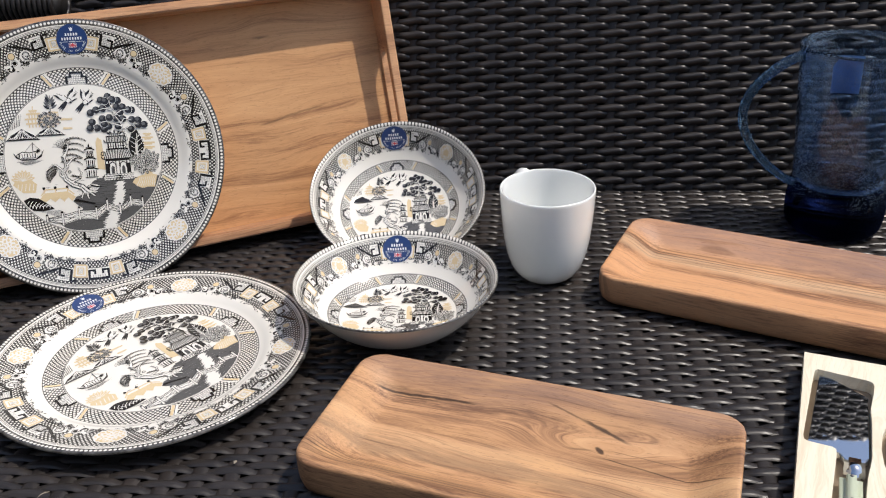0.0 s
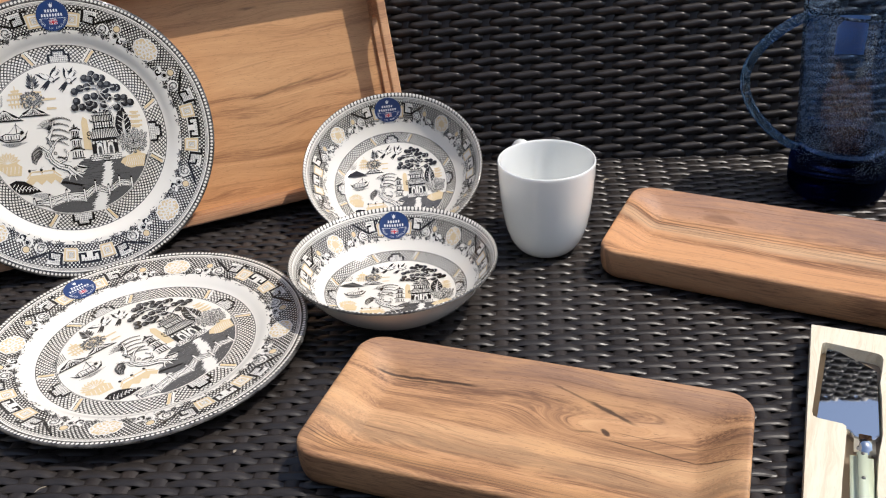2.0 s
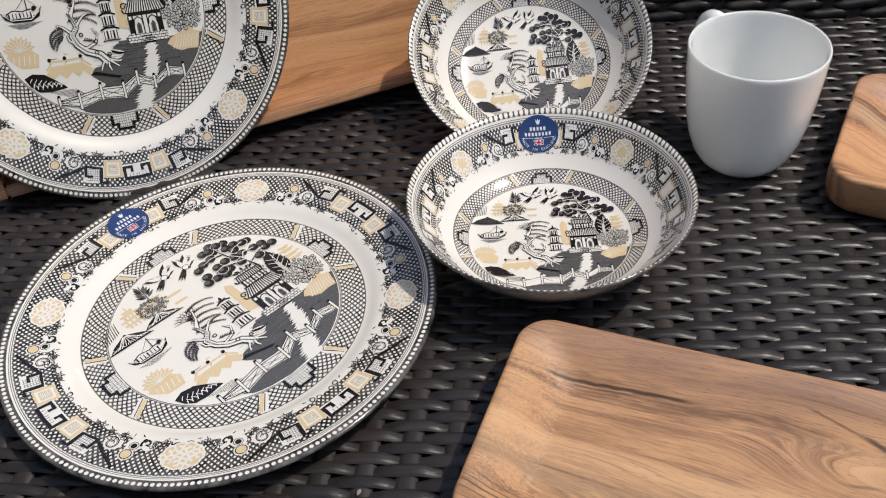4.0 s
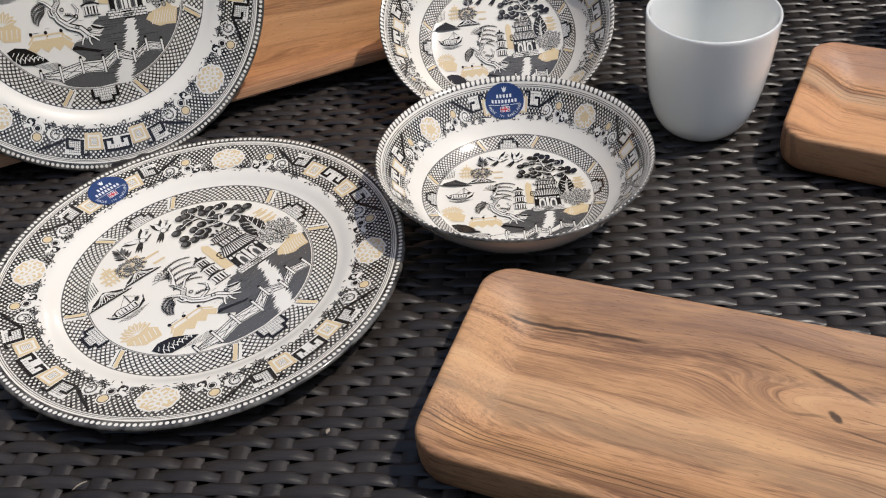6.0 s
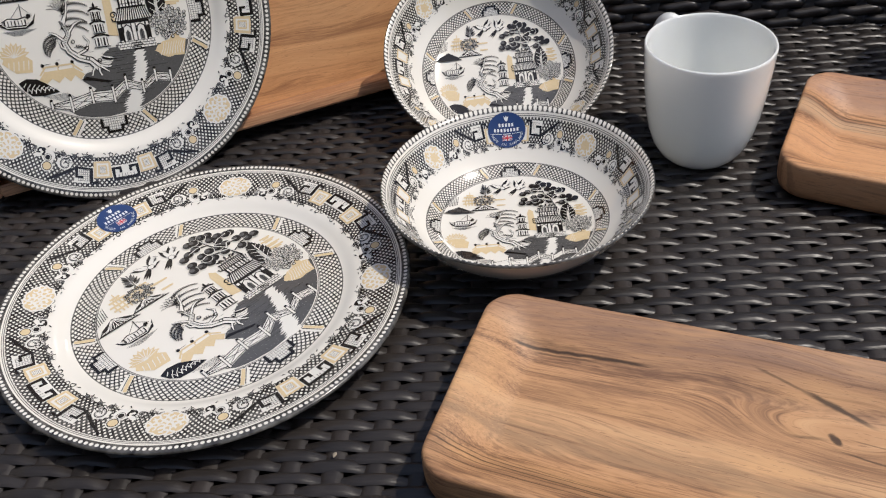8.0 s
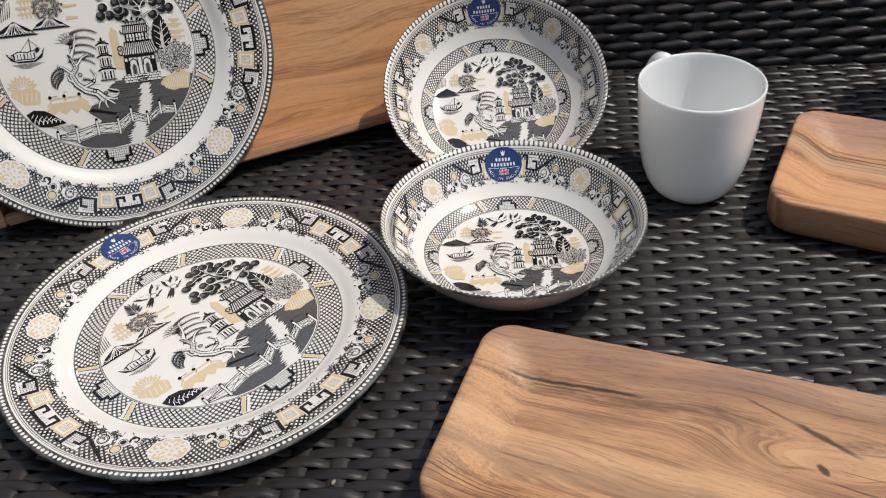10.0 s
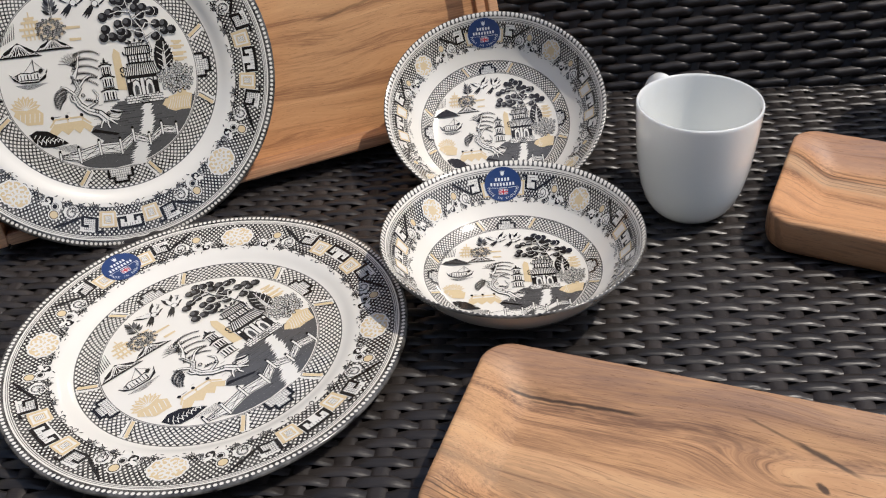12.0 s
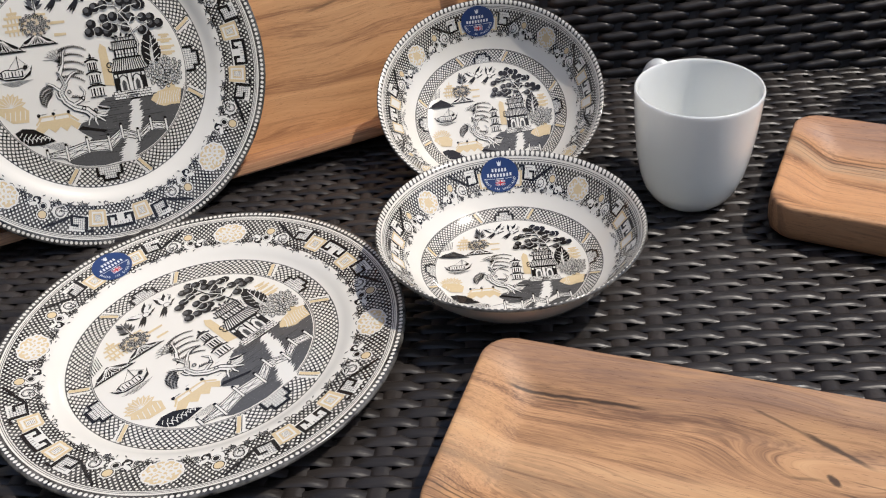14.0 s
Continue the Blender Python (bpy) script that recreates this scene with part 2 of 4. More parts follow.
def loops(bm, rings, closed=True, cap_start=False, cap_end=False):
    """Bridges rings of points, each with the same count."""
    rows = [[bm.verts.new(p) for p in ring] for ring in rings]
    k = len(rows[0])
    for a, b in zip(rows, rows[1:]):
        for i in range(k if closed else k - 1):
            j = (i + 1) % k
            bm.faces.new((a[i], a[j], b[j], b[i]))
    if cap_start:
        bm.faces.new(rows[0][::-1])
    if cap_end:
        bm.faces.new(rows[-1])
    return rows


def lathe(profile, steps=96):
    """A bmesh turned round z from (radius, height) points; a radius of 0 closes it."""
    bm = bmesh.new()
    rings = [[(max(r, 1e-5) * math.cos(2 * math.pi * i / steps), max(r, 1e-5) * math.sin(2 * math.pi * i / steps), z) for i in range(steps)] for r, z in profile]
    loops(bm, rings)
    bmesh.ops.remove_doubles(bm, verts=bm.verts, dist=2e-5)
    bmesh.ops.recalc_face_normals(bm, faces=bm.faces)
    return bm


def box(sx, sy, sz, at=(0, 0, 0), bevel=0.001, segments=2):
    bm = bmesh.new()
    bmesh.ops.create_cube(bm, size=1, matrix=Matrix.Translation(at) @ Matrix.Diagonal((sx, sy, sz, 1)))
    if bevel:
        bmesh.ops.bevel(bm, geom=bm.edges[:], offset=bevel, segments=segments, affect="EDGES")
    return bm


def tube(points, radius, sides=12, flat=1.0):
    """A bmesh swept along points; the ends are capped."""
    bm = bmesh.new()
    pts = [Vector(p) for p in points]
    rings, side = [], None
    for i, p in enumerate(pts):
        way = (pts[min(i + 1, len(pts) - 1)] - pts[max(i - 1, 0)]).normalized()
        if side is None:
            side = way.orthogonal().normalized()
        side = (side - way * side.dot(way)).normalized()
        up = way.cross(side)
        r = radius[i] if isinstance(radius, (list, tuple)) else radius
        rings.append([p + side * r * math.cos(2 * math.pi * k / sides) + up * r * flat * math.sin(2 * math.pi * k / sides) for k in range(sides)])
    loops(bm, rings, cap_start=True, cap_end=True)
    bmesh.ops.recalc_face_normals(bm, faces=bm.faces)
    return bm


# ---- transfer print on the dishes ----
class Print:
    """Draws on a unit disc, then lays the drawing on a dish's surface, one mesh an ink."""

    BASE = {"grey": 0, "gold": 1, "white": 2, "black": 3}

    def __init__(self):
        self.faces = {k: [] for k in self.BASE}
        self.sym = [(0.0, 1)]
        self.level = self.count = 0

    def fill(self, pts, ink, rows=0.03):
        """A large area in narrow strips, so that it follows a curved dish."""
        lo, hi = min(y for x, y in pts), max(y for x, y in pts)
        k = max(1, int((hi - lo) / rows))
        cuts = lambda y: sorted(x0 + (x1 - x0) * (y - y0) / (y1 - y0) for (x0, y0), (x1, y1) in zip(pts, pts[1:] + pts[:1]) if (y0 <= y) != (y1 <= y))
        for i in range(k):
            ya, yb = lo + (hi - lo) * (i + 1e-4) / k, lo + (hi - lo) * (i + 1 - 1e-4) / k
            a, b = cuts(ya), cuts(yb)
            if len(a) != len(b):
                a = b = cuts((ya + yb) / 2)
            for j in range(0, len(a) - 1, 2):
                n = max(1, int(max(a[j + 1] - a[j], b[j + 1] - b[j]) / 0.04))
                for q in range(n):
                    f, g = q / n, (q + 1) / n
                    self.poly([(a[j] + (a[j + 1] - a[j]) * f, ya), (a[j] + (a[j + 1] - a[j]) * g, ya), (b[j] + (b[j + 1] - b[j]) * g, yb), (b[j] + (b[j + 1] - b[j]) * f, yb)], ink)

    def poly(self, pts, ink="black"):
        self.count = (self.count + 1) % 24
        lift = 0.00016 + 0.000030 * (self.level * 4 + self.BASE[ink]) + 0.0000010 * self.count
        for turn, flip in self.sym:
            c, s = math.cos(turn), math.sin(turn)
            out = [(c * x * flip - s * y, s * x * flip + c * y) for x, y in pts]
            self.faces[ink].append((out if flip > 0 else out[::-1], lift))

    def disc(self, x, y, r, ink="black", n=9, sx=1.0, turn=0.0):
        c, s = math.cos(turn), math.sin(turn)
        self.poly([(x + r * (c * sx * math.cos(t) - s * math.sin(t)), y + r * (s * sx * math.cos(t) + c * math.sin(t))) for t in (2 * math.pi * i / n for i in range(n))], ink)

    def ring(self, x, y, r, w, ink="black", n=14):
        self.stroke([(x + r * math.cos(2 * math.pi * i / n), y + r * math.sin(2 * math.pi * i / n)) for i in range(n + 1)], w, ink)

    def stroke(self, pts, w, ink="black", taper=0.0):
        k = len(pts)
        sides = []
        for i in range(k):
            ax, ay = pts[max(i - 1, 0)]
            bx, by = pts[min(i + 1, k - 1)]
            d = math.hypot(bx - ax, by - ay) or 1.0
            h = w / 2 * (1 - taper * i / (k - 1))
            nx, ny = -(by - ay) / d * h, (bx - ax) / d * h
            if 0 < i < k - 1:
                ux, uy = pts[i][0] - ax, pts[i][1] - ay
                vx, vy = bx - pts[i][0], by - pts[i][1]
                lu, lv = math.hypot(ux, uy) or 1.0, math.hypot(vx, vy) or 1.0
                cosine = max(-0.9, min(1.0, (ux * vx + uy * vy) / lu / lv))
                grow = 1 / max(math.sqrt((1 + cosine) / 2), 0.5)
                nx, ny = nx * grow, ny * grow
            sides.append(((pts[i][0] + nx, pts[i][1] + ny), (pts[i][0] - nx, pts[i][1] - ny)))
        for (a, b), (c, d) in zip(sides, sides[1:]):
            self.poly([a, b, d, c], ink)

    def leaf(self, x, y, length, turn, ink="black", fat=0.32):
        c, s = math.cos(turn), math.sin(turn)
        out = [(0, 0), (0.3, fat * 0.8), (0.6, fat * 0.75), (1, 0), (0.6, -fat * 0.45), (0.3, -fat * 0.5)]
        self.poly([(x + length * (c * u - s * v), y + length * (s * u + c * v)) for u, v in out], ink)

    def curl(self, x, y, r, start, turns, w, ink="black", grow=0.25, n=16):
        pts = []
        for i in range(n + 1):
            f = i / n
            t = start + turns * 2 * math.pi * f
            q = r * (grow + (1 - grow) * (1 - f))
            pts.append((x + q * math.cos(t), y + q * math.sin(t)))
        self.stroke(pts, w, ink, 0.3)

    def meshes(self, place):
        made = {}
        for ink, faces in self.faces.items():
            if not faces:
                continue
            verts, polys = [], []
            for f, lift in faces:
                polys.append(tuple(range(len(verts), len(verts) + len(f))))
                verts += [place(x, y, lift) for x, y in f]
            me = bpy.data.meshes.new(ink + "_print")
            me.from_pydata(verts, [], polys)
            made[ink] = me
        return made


def polar(r, a):
    """Design point at radius r, a degrees clockwise from the top."""
    return r * math.sin(radians(a)), r * math.cos(radians(a))


def border(p):
    """The rim's frets, medallions and scrolls, four times round and mirrored."""
    quarter = [math.pi / 2 * k for k in range(4)]
    p.sym = [(t, f) for t in quarter for f in (1, -1)]
    # key fret at each axis, half of it
    path = lambda pts, w, ink="black": p.stroke([polar(r, a) for r, a in pts], w, ink)
    for r0, r1, a0, a1 in ((0.792, 0.888, 5.2, 12.0), (0.822, 0.905, 0.0, 5.2), (0.826, 0.918, 12.0, 18.8)):
        for k in range(4):
            f, g = a0 + (a1 - a0) * k / 4, a0 + (a1 - a0) * (k + 1) / 4
            p.poly([polar(r0, f), polar(r1, f), polar(r1, g), polar(r0, g)], "white")
    p.level = 1
    path([(0.899, 0), (0.899, 4.4), (0.838, 4.6), (0.838, 1.9), (0.866, 1.9)], 0.016)
    for r0, r1, a0, a1, w in ((0.798, 0.884, 5.8, 11.4, 0.0125), (0.818, 0.864, 7.2, 10.0, 0.008)):
        path([(r0, a0), (r0, (a0 + a1) / 2), (r0, a1), (r1, a1), (r1, (a0 + a1) / 2), (r1, a0), (r0, a0)], w, "gold")
    path([(0.914, 10.4), (0.914, 12.8), (0.836, 12.8), (0.834, 15.6), (0.832, 18.4), (0.884, 18.0), (0.884, 15.6)], 0.0145)
    path([(0.840, 19.2), (0.872, 22.2), (0.926, 27.6)], 0.0125)
    path([(0.838, 20.0), (0.858, 21.8), (0.905, 26.6)], 0.003)
    for k in range(6):
        path([(0.845 + 0.012 * k, 13.4), (0.845 + 0.012 * k, 17.4)], 0.0020, "grey")
        path([(0.842, 13.5 + 0.75 * k), (0.908, 13.5 + 0.75 * k)], 0.0020, "grey")
        path([(0.826 + 0.007 * k, 7.4), (0.826 + 0.007 * k, 9.8)], 0.0014, "grey")
    for k in range(3):
        path([(0.872, 0.4 + 1.2 * k), (0.892, 0.4 + 1.2 * k)], 0.0022, "black")
    p.level = 0
    path([(0.775, 8.4), (0.786, 12.5), (0.790, 16.5), (0.770, 19.5)], 0.004)
    # flower between the frets
    for a in (0.0, 2.4, 4.6):
        x, y = polar(0.776 - 0.004 * a, a)
        p.ring(x, y, 0.011, 0.004, n=8)
    # scrolls, eye and bead beside the medallion
    for r, a, q in ((0.815, 23.0, 0.042), (0.800, 29.5, 0.036), (0.856, 29.0, 0.032), (0.790, 34.0, 0.034)):
        p.disc(*polar(r, a), q, "white", 14)
    p.level = 1
    x, y = polar(0.822, 22.6)
    p.curl(x, y, 0.036, radians(200), 1.4, 0.0055)
    p.curl(x, y, 0.029, radians(200), 1.2, 0.0030, "grey")
    x, y = polar(0.800, 21.0)
    p.curl(x, y, 0.026, radians(20), -1.2, 0.004)
    x, y = polar(0.856, 29.0)
    p.disc(x, y, 0.023, "gold", 14)
    p.ring(x, y, 0.024, 0.004)
    x, y = polar(0.808, 29.6)
    p.disc(x, y, 0.014, "black", 12)
    p.ring(x, y, 0.020, 0.0026)
    x, y = polar(0.786, 33.0)
    p.curl(x, y, 0.025, radians(100), 0.95, 0.011)
    p.disc(*polar(0.772, 32.0), 0.011, "black", 9)
    for a, r, t in ((25.5, 0.752, 2.6), (27.5, 0.744, 1.5), (30, 0.742, 0.8), (36.5, 0.762, 2.2), (38.5, 0.752, 1.2), (40.5, 0.748, 0.4), (21, 0.756, 2.9), (18, 0.748, 0.3), (15, 0.744, 2.4), (11.5, 0.748, 0.9), (8.0, 0.744, 2.2), (4.5, 0.742, 0.5)):
        x, y = polar(r, a)
        p.leaf(x, y, 0.021, t + random.uniform(-0.4, 0.4) - radians(a), "grey" if a % 2 else "black", 0.20)
    for a, r in ((24.0, 0.768), (35.5, 0.778), (19.5, 0.77), (13.2, 0.765)):
        x, y = polar(r, a)
        p.disc(x, y, 0.008, "grey", 7)
        p.ring(x, y, 0.011, 0.0035, n=8)
    p.level = 0
    # five-petalled flowers and leaflets under the scrolls
    for r, a in ((0.772, 38.6), (0.776, 24.6), (0.768, 15.0), (0.800, 35.6)):
        x, y = polar(r, a)
        for k in range(5):
            p.ring(x + 0.0125 * math.cos(1.257 * k), y + 0.0125 * math.sin(1.257 * k), 0.0066, 0.0026, n=7)
        p.disc(x, y, 0.0045, "black", 6)
        for t in (0.4, 1.5, 2.6, 4.2, 5.3):
            p.leaf(x + 0.018 * math.cos(t), y + 0.018 * math.sin(t), 0.014, t, "black" if t > 2 else "grey", 0.28)
    for r, a, t in ((0.835, 25.6, 1.2), (0.848, 24.2, 0.6), (0.826, 33.2, 2.0), (0.842, 32.0, 1.2), (0.778, 27.4, 3.0), (0.786, 26.2, 2.2)):
        x, y = polar(r, a)
        p.leaf(x, y, 0.021, t, "black", 0.24)
    # gold medallions between the axes
    p.sym = [(t + math.pi / 4, 1) for t in quarter]
    for k in range(10):
        t = 2 * math.pi * k / 10
        p.disc(0.062 * math.cos(t), 0.838 + 0.045 * math.sin(t), 0.034, "white", 12)
    p.level = 1
    for k in range(10):
        t = 2 * math.pi * k / 10
        p.disc(0.056 * math.cos(t), 0.838 + 0.040 * math.sin(t), 0.030, "gold", 12)
    p.disc(0, 0.838, 0.055, "gold", 16, 1.25)
    p.level = 2
    for k in range(22):
        t, q = k * 2.4, 0.056 * math.sqrt((k + 0.3) / 22)
        p.curl(1.4 * q * math.cos(t), 0.838 + q * math.sin(t), 0.017, t, 0.85 if k % 2 else -0.85, 0.0095, "white", 0.6, 8)
    for k in range(11):
        t = 2 * math.pi * k / 10
        s = 2 * math.pi * (k + 0.5) / 10
        if k < 10:
            p.level = 1
            p.stroke([(0.094 * math.cos(t), 0.838 + 0.077 * math.sin(t)), (0.098 * math.cos((t + s) / 2), 0.838 + 0.081 * math.sin((t + s) / 2)), (0.092 * math.cos(s), 0.838 + 0.075 * math.sin(s))], 0.004, "grey")
    p.level = 0
    p.sym = [(0.0, 1)]


def well_ring(p):
    """Stepped crowns and gold bars of the lattice ring."""
    p.sym = [(math.pi / 2 * k, f) for k in range(4) for f in (1, -1)]
    p.fill([(0, 0.548), (0.070, 0.548), (0.070, 0.600), (0.042, 0.600), (0.042, 0.632), (0, 0.632)], "white", 0.012)
    p.level = 1
    p.stroke([(0.068, 0.546), (0.068, 0.598), (0.040, 0.598), (0.040, 0.628), (0, 0.628)], 0.014)
    for k in range(5):
        p.stroke([(0.005 + 0.013 * k, 0.550), (0.005 + 0.013 * k, 0.590 if k > 2 else 0.620)], 0.0022, "grey")
        p.stroke([(0, 0.556 + 0.015 * k), (0.06 if k < 3 else 0.034, 0.556 + 0.015 * k)], 0.0022, "grey")
    p.level = 0
    p.stroke([polar(0.560, 17.2), polar(0.61, 18.6), polar(0.660, 20.0)], 0.040, "white")
    p.level = 1
    p.stroke([polar(0.562, 18), polar(0.61, 19.5), polar(0.655, 21)], 0.018, "gold")
    p.stroke([polar(0.562, 16.6), polar(0.655, 19.6)], 0.004)
    p.stroke([polar(0.562, 19.4), polar(0.655, 22.4)], 0.004)
    p.level = 0
    p.sym = [(0.0, 1)]


def landscape(p):
    """Garden with pagoda, willow, fruit tree, boat and zigzag fence, drawn on a sheet 736 units to the dish's radius."""
    rnd = random.Random(7)
    g = lambda x, y: ((x - 440) / 736, (201 - y) / 722)
    line = lambda pts, w, ink="black", taper=0.0: p.stroke([g(*q) for q in pts], w / 736, ink, taper)
    area = lambda pts, ink="black": p.poly([g(*q) for q in pts], ink)
    dot = lambda x, y, r, ink="black", n=9, sx=1.0: p.disc(*g(x, y), r / 736, ink, n, sx)
    inside = lambda x, y, r=0.52: math.hypot(*g(x, y)) < r

    # grey ground along the lower right, with a jagged pale path
    arc = [polar(0.540, a) for a in range(104, 206, 6)]
    p.fill([g(452, 338), g(480, 318), g(525, 306), g(680, 318), g(815, 318)] + arc + [g(262, 532), g(330, 525), g(400, 470), g(352, 428), g(372, 400), g(430, 396), g(480, 378), g(505, 352)], "grey", 0.012)
    for k in range(26):
        y = 330 + 250 * k / 26
        x0 = rnd.uniform(400, 560)
        x1 = x0 + rnd.uniform(60, 220)
        if inside(x0, y) and inside(x1, y):
            line([(x0 + (x1 - x0) * q / 6, y) for q in range(7)], 1.0)
    p.level = 1
    for k in range(26):
        f = k / 25
        y = 342 + 240 * f
        x, w = 604 - 66 * f + 10 * math.sin(5 * f), 26 + 16 * f + rnd.uniform(-9, 9)
        area([(x - w, y + 6), (x - w * 0.3, y - 6), (x + w, y - 5), (x + w * 0.55, y + 6), (x + w * 0.1, y + 9)], "white")
    # dark shore
    p.level = 1
    for pts in ([(350, 425), (400, 436), (455, 452), (472, 446), (420, 430), (372, 414)], [(448, 340), (478, 352), (512, 358), (480, 362), (452, 352)]):
        area(pts)
    # zigzag fence
    posts = [(213, 525, 492), (290, 550, 482), (377, 527, 464), (465, 535, 468), (525, 490, 432), (590, 513, 462), (650, 476, 421), (713, 488, 434)]
    p.level = 2
    for (x0, b0, t0), (x1, b1, t1) in zip(posts, posts[1:]):
        area([(x0, b0 - 4), (x1, b1 - 4), (x1, t1 + 14), (x0, t0 + 14)], "white")
        for f in (0.08, 0.80, 0.98):
            line([(x0, b0 - 4 + (t0 + 18 - b0) * f), (x1, b1 - 4 + (t1 + 18 - b1) * f)], 3.2)
        for a, b in ((0.1, 0.8), (0.8, 0.1), (0.45, 0.45)):
            line([(x0, b0 - 4 + (t0 + 18 - b0) * a), (x1, b1 - 4 + (t1 + 18 - b1) * b)], 2.0)
    for x, b, t in posts:
        p.level = 3
        area([(x - 5, b), (x + 5, b), (x + 5, t), (x - 5, t)], "white")
        for d in (-5, 5):
            line([(x + d, b), (x + d, t)], 2.2)
        dot(x, t - 3, 6, "black", 8)
    # pagoda: brick terrace, arcade, two curved roofs
    p.level = 1
    area([(525, 297), (682, 297), (682, 330), (525, 330)], "white")
    for k in range(4):
        line([(525, 298 + 10.5 * k), (682, 298 + 10.5 * k)], 2.6)
        for j in range(11):
            x = 527 + 15 * j + (7 if k % 2 else 0)
            if k < 3 and x < 680:
                line([(x, 298 + 10.5 * k), (x, 308 + 10.5 * k)], 2.0)
    p.level = 2
    for k in range(4):
        line([(578 + 9 * (k % 2), 306 + 9 * k), (620 + 9 * (k % 2), 306 + 9 * k)], 3.4)
    area([(540, 214), (668, 214), (668, 297), (540, 297)], "white")
    p.level = 3
    area([(540, 214), (668, 214), (668, 226), (540, 226)])
    for x in (540, 556, 594, 612, 652, 668):
        line([(x, 226), (x, 297)], 6.0 if x in (556, 652) else 4.0)
    for x in (548, 660):
        area([(x - 6, 240), (x + 6, 240), (x + 6, 292), (x - 6, 292)])
    for x in (576, 632):
        line([(x - 17, 262), (x - 15, 240), (x, 230), (x + 15, 240), (x + 17, 262)], 4.5)
        area([(x - 9, 295), (x + 9, 295), (x + 9, 262), (x, 250), (x - 9, 262)], "grey")
        line([(x, 252), (x, 295)], 2.0)
    for x0, x1, r0, r1, y0, y1, n in ((522, 690, 556, 662, 214, 165, 15), (544, 668, 562, 656, 126, 96, 13)):
        p.level = 2
        area([(x0 + 10, y0), (x1 - 10, y0), (r1, y1), (r0, y1)], "white")
        p.level = 3
        for k in range(n):
            f = k / (n - 1)
            line([(x0 + 12 + (x1 - x0 - 24) * f, y0), (r0 + (r1 - r0) * (0.5 + 0.5 * (2 * f - 1)), y1)], 4.4)
        line([(x0, y0 - 16), (x0 + 4, y0 - 4), (x0 + 18, y0), (x1 - 18, y0), (x1 - 4, y0 - 4), (x1, y0 - 16)], 5.0)
        line([(r0 - 6, y1 - 3), (r1 + 6, y1 - 3)], 5.5)
    p.curl(*g(532, 186), 14 / 736, 0.4, 1.1, 5 / 736)
    p.curl(*g(622, 186), 12 / 736, 2.0, 0.9, 5 / 736, "white")
    p.level = 2
    area([(562, 126), (656, 126), (656, 162), (562, 162)], "white")
    p.level = 3
    for k in range(8):
        line([(564 + 13 * k, 128), (564 + 13 * k, 158)], 4.2 if k % 3 else 7.0)
    for y in (128, 146, 158):
        line([(560, y), (658, y)], 2.6)
    for k in range(6):
        line([(576 + 11 * k, 92), (576 + 11 * k, 80)], 3.0)
    line([(570, 79), (640, 79)], 3.6)
    for x, t in ((604, 1.57), (590, 2.5), (618, 0.6), (578, 2.9), (630, 0.25)):
        p.leaf(*g(x, 76), 20 / 736, t, "black", 0.35)
    # small tower and ochre wall between
    p.level = 1
    area([(498, 262), (536, 270), (532, 110), (512, 92), (500, 120)], "gold")
    for y, w in ((300, 30), (245, 25), (195, 21)):
        p.level = 2
        area([(463 - w, y), (463 + w, y), (463 + w, y - 38), (463 - w, y - 38)], "white")
        for k in range(5):
            x = 463 - w * 0.8 + 1.6 * w * k / 4
            line([(x, y), (x, y - 32)], 7.0 if k in (1, 3) else 3.6)
        p.level = 3
        line([(463 - w - 6, y - 36), (463 - w * 0.5, y - 44), (463 + w * 0.5, y - 44), (463 + w + 6, y - 36)], 7.0)
        line([(463 - w * 0.8, y - 50), (463 + w * 0.8, y - 50)], 4.0)
    line([(430, 305), (496, 305)], 4.0)
    p.leaf(*g(463, 148), 24 / 736, 1.57, "black", 0.3)
    # fruit tree: pale forked boughs between round clumps
    p.level = 2
    boughs = ([(655, 150), (664, 105), (650, 60), (640, 20), (610, -25), (598, -70), (594, -100)], [(655, 60), (690, 40), (730, 30)], [(645, 40), (600, 24), (560, 10), (530, 20)], [(612, -20), (650, -44), (690, -50)], [(600, -50), (560, -58), (520, -48)], [(640, 30), (660, 0), (700, 10)])
    for b in boughs:
        line(b, 9.0, "black", 0.45)
    p.level = 9
    for b in boughs:
        line(b, 4.6, "white", 0.5)
    p.level = 10
    for k in range(14):
        x, y = 655 + rnd.uniform(-9, 9), 75 + 5 * k
        line([(x - 4, y), (x + 4, y + 3)], 2.0)
    clumps = [(588, -121), (550, -103), (572, -98), (610, -104), (637, -98), (492, -38), (521, -52), (556, -58), (585, -84), (628, -64), (660, -62), (688, -46), (706, -44), (645, -36), (495, 12), (482, 44), (518, 44), (550, -4), (556, 24), (586, -8), (578, 38), (622, -2), (655, 2), (628, 40), (553, 52), (703, 8), (735, 38), (765, 38), (693, 58), (735, 12)]
    for i, (x, y) in enumerate(clumps):
        p.level = 3 + i % 4
        dot(x, y, 21.5, "white", 14)
        p.level += 1
        dot(x, y, 19.6, "black", 14)
        p.level += 1
        dot(x - 5, y - 6, 10.5, "grey", 10)
    # fan tree with veined leaves
    p.level = 2
    for k in range(17):
        f = k / 16
        d = (-1, 1)[k % 2] * (0.25 + 0.75 * math.sin(math.pi * min(1.0, 0.25 + 0.75 * f)))
        p.leaf(*g(712 + 6 * d, 205 - 100 * f), 56 / 736, math.pi / 2 - 0.85 * d * (1 - 0.7 * f), "black", 0.34)
    p.level = 4
    line([(712, 225), (716, 160), (720, 85)], 5.0, "white", 0.5)
    for k in range(8):
        y, d = 200 - 13 * k, 1 if k % 2 else -1
        line([(714, y), (714 + 30 * d, y - 24)], 3.0, "white", 0.4)
